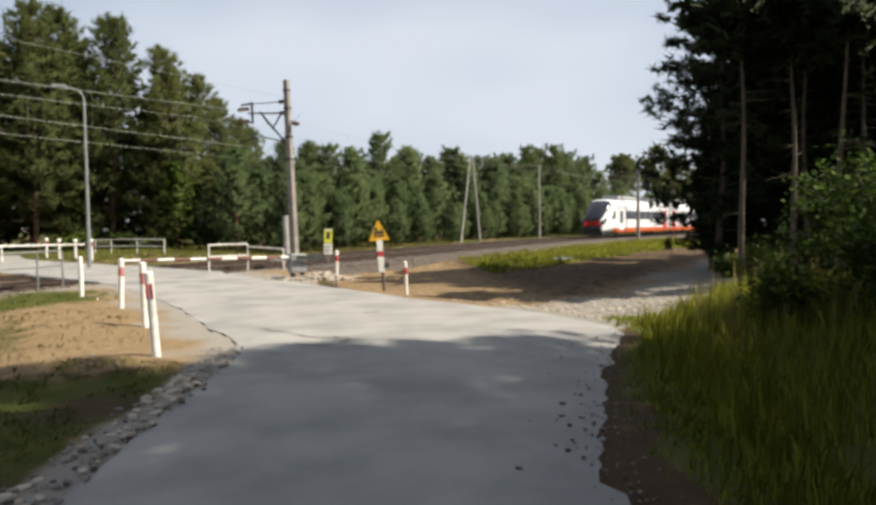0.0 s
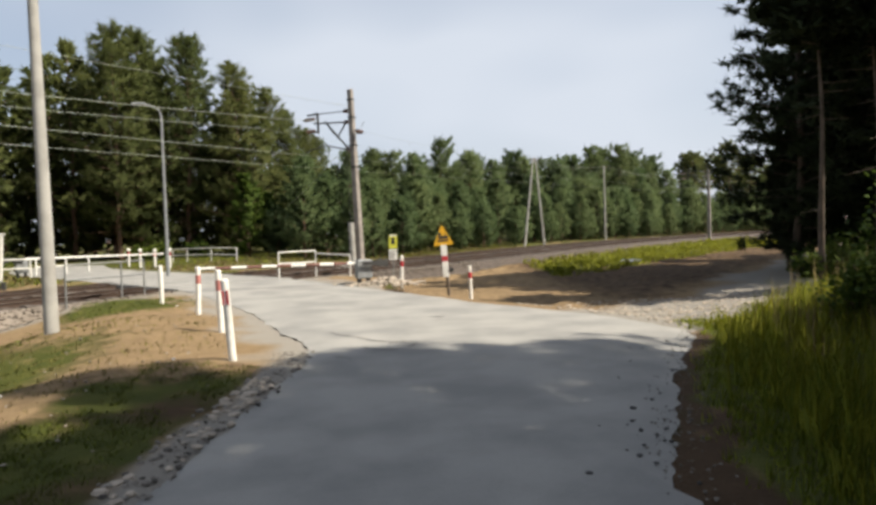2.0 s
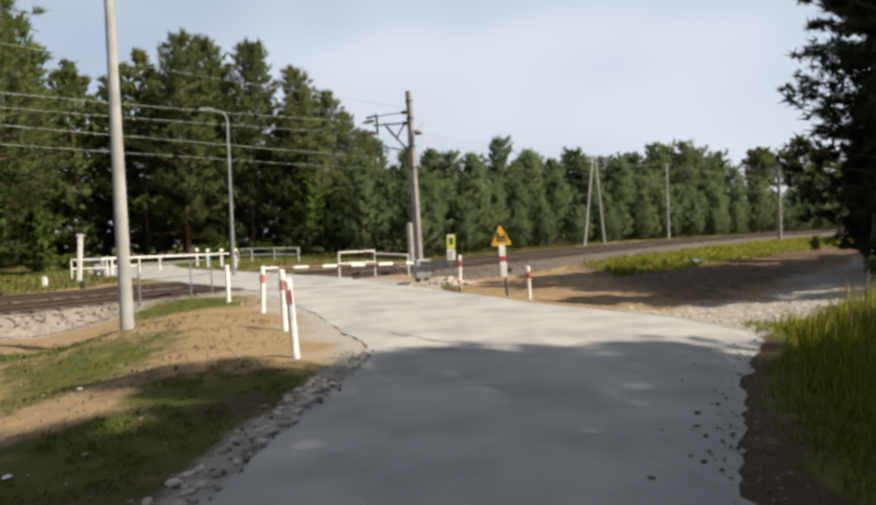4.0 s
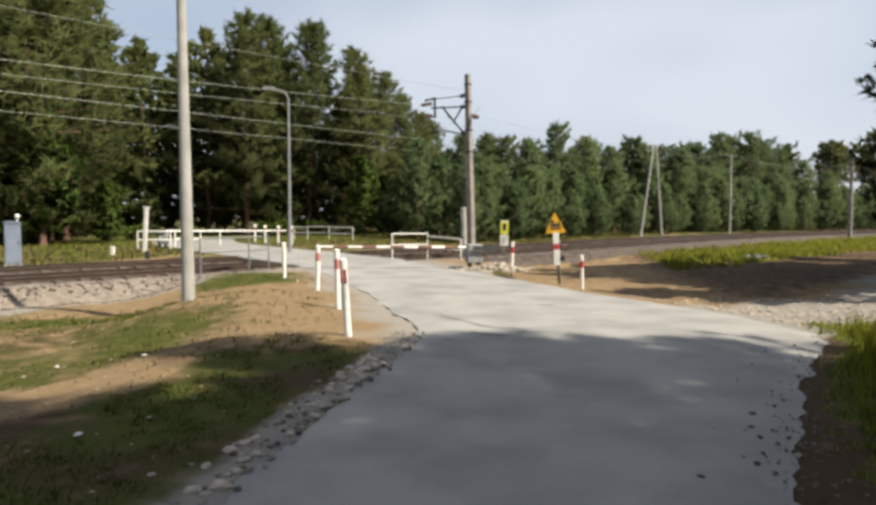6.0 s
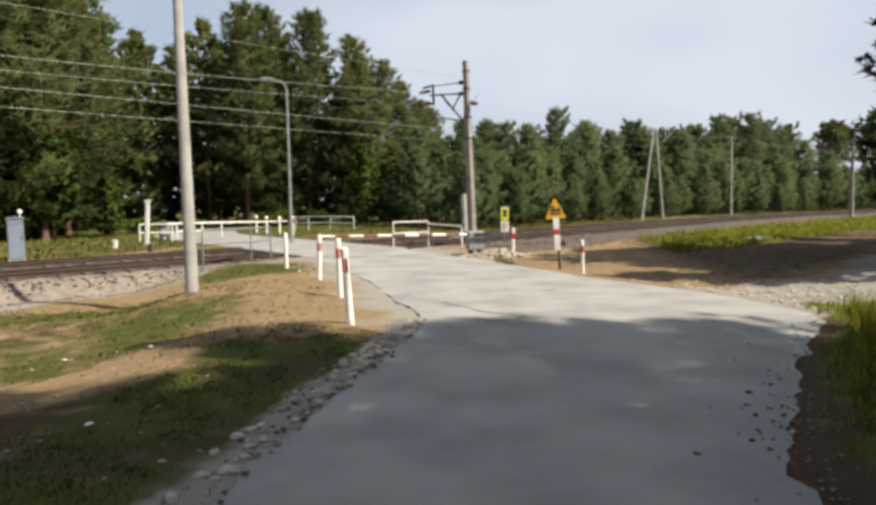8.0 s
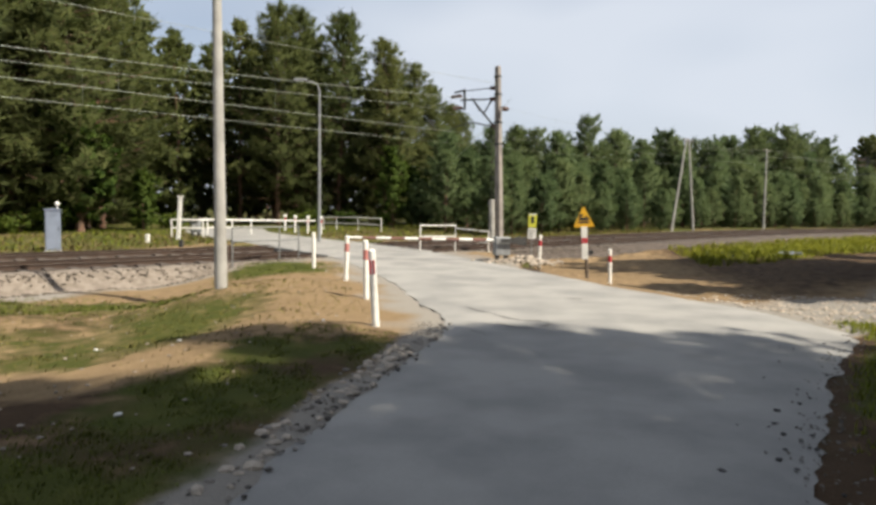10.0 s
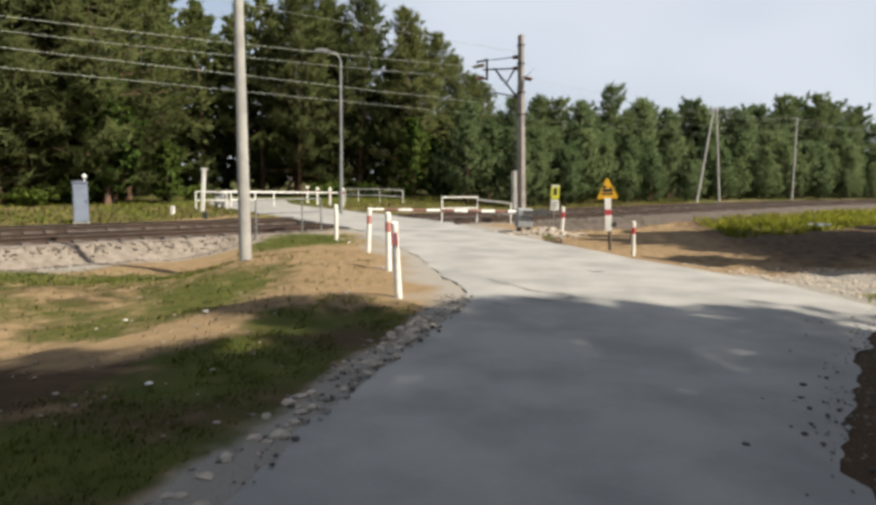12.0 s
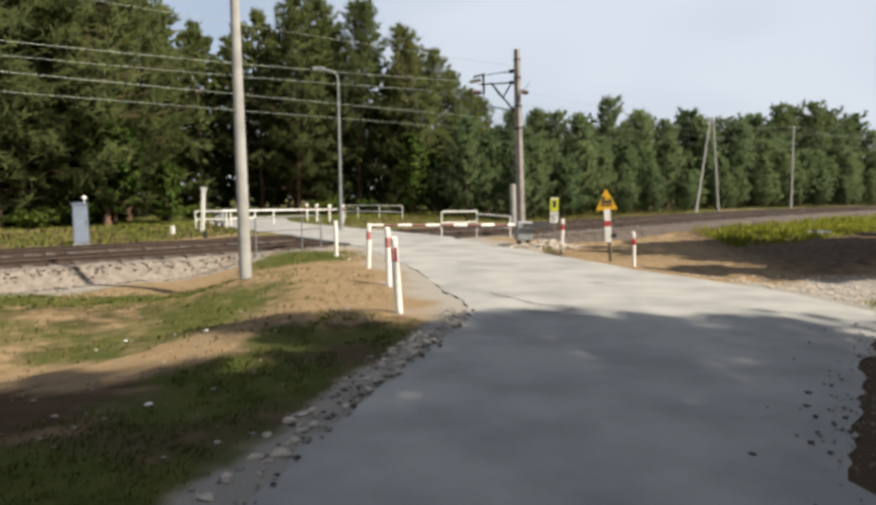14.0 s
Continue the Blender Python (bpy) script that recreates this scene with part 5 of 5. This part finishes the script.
blades("tall_grass", "rank yellow-green grass on the lane's shaded verge", spread_places(6500, 1.8, 12.5, 1.5, 16, lambda x, y, r: tall_grass(x, y) and road_gap(x, y) > (0.75 if y < 6 else 0.3) + 0.4 * r.random() + 0.4 * patch(x, y, 1.5, 4), 31), 0.2, 0.48, 0.007, M_GRASS, 32, 0.6, 5)
blades("seed_grass", "pale seeding grass stalks at the verge corner", spread_places(260, 4.5, 12, 7, 16, lambda x, y, r: tall_grass(x, y) and road_gap(x, y) > 1.0, 33), 0.6, 0.95, 0.006, M_DRY, 34, 0.25, 3)
blades("verge_grass", "low dark green grass along the lane's edge", spread_places(3600, -6.5, -1.2, 1.8, 9.2, lambda x, y, r: 0.42 + 0.3 * r.random() < road_gap(x, y) < 1.9 + 0.6 * r.random() + 0.6 * patch(x, y, 0.8, 3) and patch(x, y, 0.9, 5) > (-0.3 if y < 6.5 else 0.0), 35), 0.02, 0.065, 0.005, M_VERGE, 36, 1.0, 4)
blades("field_grass", "thin grass on the sandy field", spread_places(2000, -18, -2.6, 7.4, 15, lambda x, y, r: road_gap(x, y) > 1.2 and track_sn(x, y)[1] < -2.4 and patch(x, y, 0.6, 6) + 0.35 * r.gauss(0, 1) > 0.05, 37), 0.03, 0.09, 0.006, M_FIELD, 38, 0.9, 4)
blades("ditch_grass", "fresh green grass in the hollow below the ballast", spread_places(1200, -16, -6.8, 11.5, 15, lambda x, y, r: abs(y - 13.2 - 0.12 * (x + 9) - 0.5 * r.gauss(0, 1)) < 0.9 and track_sn(x, y)[1] < -1.9, 49), 0.03, 0.09, 0.007, M_VERGE, 50, 0.8, 4)
blades("dry_grass", "straw-coloured dry grass on the sandy field", spread_places(1400, -14, -2.2, 5.5, 15, lambda x, y, r: road_gap(x, y) > 0.9 and track_sn(x, y)[1] < -1.7, 39), 0.02, 0.08, 0.005, M_DRY, 40, 0.9, 3)
blades("bank_grass", "long green grass on the railway bank", spread_places(5200, 8.4, 42, 24, 72, lambda x, y, r: -7.5 < track_sn(x, y)[1] + 0.6 * patch(x, y, 0.3, 8) < -1.3, 41), 0.15, 0.4, 0.016, M_GRASS, 42, 0.6, 4)
blades("far_grass", "grass strip between the tracks and the wood", spread_places(4200, -50, 12, 22, 62, lambda x, y, r: 8.2 < track_sn(x, y)[1] < 26 and road_gap(x, y) > 0.6, 43), 0.06, 0.2, 0.016, M_GRASS, 44, 0.8, 4)
blades("far_dry_grass", "straw-coloured grass between the tracks and the wood", spread_places(3600, -50, 12, 22, 62, lambda x, y, r: 7.8 < track_sn(x, y)[1] < 18 and road_gap(x, y) > 0.4, 55), 0.06, 0.24, 0.016, M_DRY, 56, 0.8, 4)
blades("crossing_grass", "short green grass beside the crossing bollards", spread_places(900, -8.5, -4.8, 16, 20, lambda x, y, r: road_gap(x, y) > 0.5 and track_sn(x, y)[1] < -1.4, 45), 0.03, 0.08, 0.006, M_VERGE, 46, 0.8, 3)


blades("low_verge_grass", "short shaded grass between asphalt and tall grass", spread_places(4600, 1.6, 8, 1.0, 11.5, lambda x, y, r: (0.1 if y > 5 else 0.35) + 1.0 * r.random() < road_gap(x, y) < 1.7, 47), 0.03, 0.16, 0.006, M_GRASS, 48, 0.8, 5)


def make_bush(x, y, tall, wide, label, seed, stems, tufts, leaf):
    rng = random.Random(seed)
    b = thing("bush", x, y, height(x, y) - 0.03, label, "bush", "bushes")
    bm = bmesh.new()
    spots, dirs = [], []
    for i in range(stems):
        az, out = i * 2.4, wide * rng.uniform(0.25, 1.0)
        top = Vector((math.cos(az) * out, math.sin(az) * out, tall * rng.uniform(0.55, 1.0) * (1.05 - 0.45 * out / wide)))
        mid = top * 0.5 + Vector((0, 0, 0.12 * tall))
        tube(bm, (0, 0, -0.1), mid, 0.025, 0.016, 6, caps=False)
        tube(bm, mid, top, 0.016, 0.005, 6, caps=False)
        for _ in range(tufts):
            q = rng.uniform(0.15, 1.05)
            p = (Vector((0, 0, 0)).lerp(mid, q / 0.5) if q < 0.5 else mid.lerp(top, (q - 0.5) / 0.5))
            spots.append(tuple(p + Vector((rng.gauss(0, 0.2), rng.gauss(0, 0.2), rng.gauss(0, 0.14))) * wide * 0.75))
    part("stem", bm, M_WOOD, b)
    g = np.random.RandomState(seed)
    per = 9
    c = np.repeat(np.array(spots), per, 0) + g.normal(0, 0.09, (len(spots) * per, 3))
    c[:, 2] = np.maximum(c[:, 2], 0.05)
    k = len(c)
    d = g.normal(size=(k, 3))
    d[:, 2] = d[:, 2] * 0.4 + 0.15
    d /= np.linalg.norm(d, axis=1)[:, None]
    nrm = g.normal(size=(k, 3)) * 0.5 + np.array((0, 0, 1.0))
    side = np.cross(d, nrm)
    side /= np.linalg.norm(side, axis=1)[:, None]
    ln = (leaf * g.uniform(0.6, 1.3, k))[:, None]
    v = np.stack([c, c + d * ln * 0.45 + side * ln * 0.36, c + d * ln, c + d * ln * 0.45 - side * ln * 0.36], 1).reshape(-1, 3)
    crown = new("leaves", mesh_of("leaves", v, np.arange(k * 4).reshape(-1, 4), M_LEAF))
    crown.parent = b
    return b


make_bush(9.1, 8.9, 2.85, 2.0, "dense broad-leaved bush with sunlit tips beside the lane", 51, 46, 30, 0.11)
make_bush(11.2, 10.6, 2.7, 1.7, "dark broad-leaved bush behind the verge grass", 52, 34, 26, 0.11)
make_bush(7.3, 9.3, 1.15, 0.65, "small light-leaved bush in the verge grass", 53, 18, 20, 0.09)
make_bush(9.2, 6.6, 2.2, 1.5, "shaded broad-leaved bush at the wood's edge", 54, 30, 24, 0.11)
for i, (bx, by, bt) in enumerate(((13.5, 18.5, 1.2), (16.5, 19.5, 1.5), (14.6, 21.5, 1.0), (19.0, 23.5, 1.6), (16.2, 21.8, 1.7), (17.6, 22.8, 2.0), (15.2, 20.0, 1.4), (18.6, 21.2, 2.0), (20.5, 22.0, 2.2))):
    make_bush(bx, by, bt, bt * 0.8, "shaded undergrowth bush below the dark pines", 60 + i, 14, 14, 0.12)
for i in range(30):
    rng = random.Random(700 + i)
    s_ = -42 + i * 2.5
    n_ = rng.uniform(19.5, 22) + 9.0 * smooth01((s_ - 1) / 7) * (1 - 0.6 * smooth01((s_ - 26) / 8))
    ux, uy = on_track(s_, n_)
    if road_gap(ux, uy) > 1.5:
        make_bush(ux, uy, rng.uniform(1.0, 2.4), rng.uniform(0.9, 1.6), "low green shrub at the foot of the wood", 800 + i, 12, 12, 0.2)


# ---- small things on the ground ----
def along_left(y0, y1, count, lo, hi, seed):
    rng, out = random.Random(seed), []
    pts = [p for p in ROAD_L if y0 <= p.y <= y1]
    for _ in range(count):
        a = rng.choice(pts)
        x, y = a.x - rng.uniform(lo, hi) + rng.gauss(0, 0.03), a.y + rng.uniform(-0.3, 0.3)
        g = road_gap(x, y)
        out.append((x, y, (height(x, y) if g > 0.05 else road_z(x, y)) + 0.005))
    return out


scatter_stones("edge_rubble", "pale crumbled asphalt along the lane's edge", along_left(1.5, 10, 300, -0.06, 0.45, 71), M_BREAK, 72, 0.006, 0.034)
scatter_stones("edge_slabs", "pale flat pieces of broken asphalt along the lane", along_left(1.5, 8, 80, 0.0, 0.36, 91), M_STONE, 92, 0.025, 0.065)
scatter_stones("dark_rubble", "dark broken asphalt lumps along the lane's edge", along_left(1.5, 8, 60, -0.1, 0.4, 73), M_BREAKDARK, 74, 0.01, 0.034)
rng = random.Random(75)
right_bits = []
for _ in range(38):
    a = rng.choice([p for p in ROAD_R if 1.5 < p.y < 9.5])
    x, y = a.x - abs(rng.gauss(0, 0.55)) + 0.25, a.y + rng.uniform(-0.3, 0.3)
    right_bits.append((x, y, (road_z(x, y) if road_gap(x, y) < 0.05 else height(x, y)) + 0.006))
scatter_stones("pine_cones", "scattered dark pine cones and crumbs on the asphalt", right_bits, M_TAR, 76, 0.01, 0.026)
edge_bits = []
for _ in range(420):
    a = rng.choice([p for p in ROAD_R if 1.2 < p.y < 10])
    x, y = a.x + rng.gauss(0.05, 0.16), a.y + rng.uniform(-0.3, 0.3)
    edge_bits.append((x, y, (road_z(x, y) if road_gap(x, y) < 0.05 else height(x, y)) + 0.004))
scatter_stones("edge_crumbs", "brown soil crumbs and bark along the asphalt edge", edge_bits, M_BREAK, 83, 0.004, 0.016)
field_bits = spread_places(260, -13, -2, 3.5, 15, lambda x, y, r: road_gap(x, y) > 0.6, 77)
scatter_stones("field_pebbles", "pale pebbles on the sandy field", [(x, y, z + 0.03) for x, y, z in field_bits], M_STONE, 78, 0.008, 0.025)
gravel_bits = spread_places(2200, 3.2, 15, 11, 19, lambda x, y, r: road_gap(x, y) > 0.2 and not tall_grass(x, y), 79)
scatter_stones("gravel_stones", "loose pale gravel on the side track", [(x, y, z + 0.025) for x, y, z in gravel_bits], M_STONE, 80, 0.012, 0.05)
heap = [(0.0 + random.Random(i).gauss(0, 0.55), 22.55 + random.Random(i + 900).gauss(0, 0.25), -0.05 + 0.1 * random.Random(i + 400).random()) for i in range(330)]
heap = [(x, y, z + 0.2 * math.exp(-((x - 0.1) / 0.6) ** 2 - ((y - 22.55) / 0.3) ** 2)) for x, y, z in heap]
scatter_stones("stone_heap", "low heap of pale stones at the barrier foot", heap, M_STONE, 81, 0.03, 0.1)


def make_litter():
    rng = random.Random(82)
    for x, y in ((-3.4, 5.0), (-6.6, 9.3), (-4.6, 8.2), (-7.4, 7.4), (-5.2, 17.0), (-3.0, 9.6)):
        ob = thing("paper_scrap", x, y, height(x, y) + 0.02, "crumpled white paper scrap lying on the ground", "litter", "litter", rz=rng.uniform(0, 360))
        bm = bmesh.new()
        bmesh.ops.create_icosphere(bm, subdivisions=2, radius=0.028)
        for v in bm.verts:
            v.co = Vector((v.co.x * 1.3, v.co.y, v.co.z * 0.55)) * (1 + 0.35 * noise.noise(v.co * 40 + Vector((x, y, 0))))
        part("scrap", bm, M_WHITE, ob)


make_litter()


def make_sheet():
    x, y = 14.4, 37.2
    ob = thing("plastic_sheet", x, y, height(x, y) + 0.22, "crumpled white plastic sheet lying on the bank grass", "litter", rz=-35)
    bm = bmesh.new()
    bmesh.ops.create_grid(bm, x_segments=10, y_segments=6, size=0.5)
    for v in bm.verts:
        v.co = Vector((v.co.x * 1.1, v.co.y * 0.5, 0.12 + 0.14 * noise.noise(v.co * 4)))
    bmesh.ops.solidify(bm, geom=list(bm.faces), thickness=0.012)
    part("sheet", bm, M_WHITE, ob)


make_sheet()


def make_culvert():
    c = thing("culvert", -6.75, 15.6, -0.52, "short concrete culvert pipe half buried below the track", "culvert", rz=110)
    bm = bmesh.new()
    for a, b in zip(range(20), range(1, 21)):
        ta, tb = a * math.tau / 20, b * math.tau / 20
        q = [(r * math.cos(t), r * math.sin(t)) for r in (0.36, 0.39) for t in (ta, tb)]
        v = [bm.verts.new((x, yy, zz)) for x in (0.0, 1.4) for yy, zz in q]
        for f in ((0, 1, 3, 2), (4, 6, 7, 5), (0, 4, 5, 1), (2, 3, 7, 6)):
            bm.faces.new([v[i] for i in f])
    bmesh.ops.recalc_face_normals(bm, faces=bm.faces)
    # dark pipe colour and the black disc stand in for the shade inside
    part("pipe", bm, M_WOOD, c, "concrete pipe, coloured dark in place of shade")
    bm = bmesh.new()
    tube(bm, (0.1, 0, 0), (0.2, 0, 0), 0.36, 0.36, 20)
    part("dark_end", bm, M_BLACK, c)


make_culvert()


def make_seams():
    """Cracks and tar lines in the asphalt."""
    for k, pts in enumerate(([(-1.0, 11.9), (-0.75, 11.4), (-0.5, 11.2), (-0.25, 10.75), (0.1, 10.45), (0.3, 10.5), (0.5, 10.25), (0.35, 10.0)], [(-0.35, 10.1), (-0.1, 9.85), (0.2, 9.8)], [(0.9, 13.4), (1.1, 13.35), (1.25, 13.4)], [(-0.7, 9.4), (-0.5, 9.2), (-0.45, 8.9)])):
        verts, faces = [], []
        rng = random.Random(90 + k)
        fine = resample(pts, 5)
        for p in fine:
            w = rng.uniform(0.008, 0.035)
            z = road_z(p.x, p.y) + 0.009
            verts += [(p.x, p.y - w, z), (p.x, p.y + w, z)]
        faces = [(2 * i, 2 * i + 2, 2 * i + 3, 2 * i + 1) for i in range(len(fine) - 1)]
        tagged(raw("road_crack", verts, faces, M_TAR), "dark irregular crack in the asphalt", "crack", kind="structure")


make_seams()


def motions():
    """The train runs off along the nearer track, each car following the bend."""
    for k, car in enumerate(TRAIN):
        rows = []
        for t in (0.0, 0.5, 1.0, 1.5, 2.0, 3.0, 5.0, 8.0, 11.0, 14.0):
            s = TAIL_S + TAIL_V * t + 10 + 20 * k
            x, y = on_track(s, 1.3)
            rows.append((t, pose(x, y, RAIL_Z + rise(s), 0, 0, math.degrees(track_way(s)))))
        walk(car, rows)


motions()
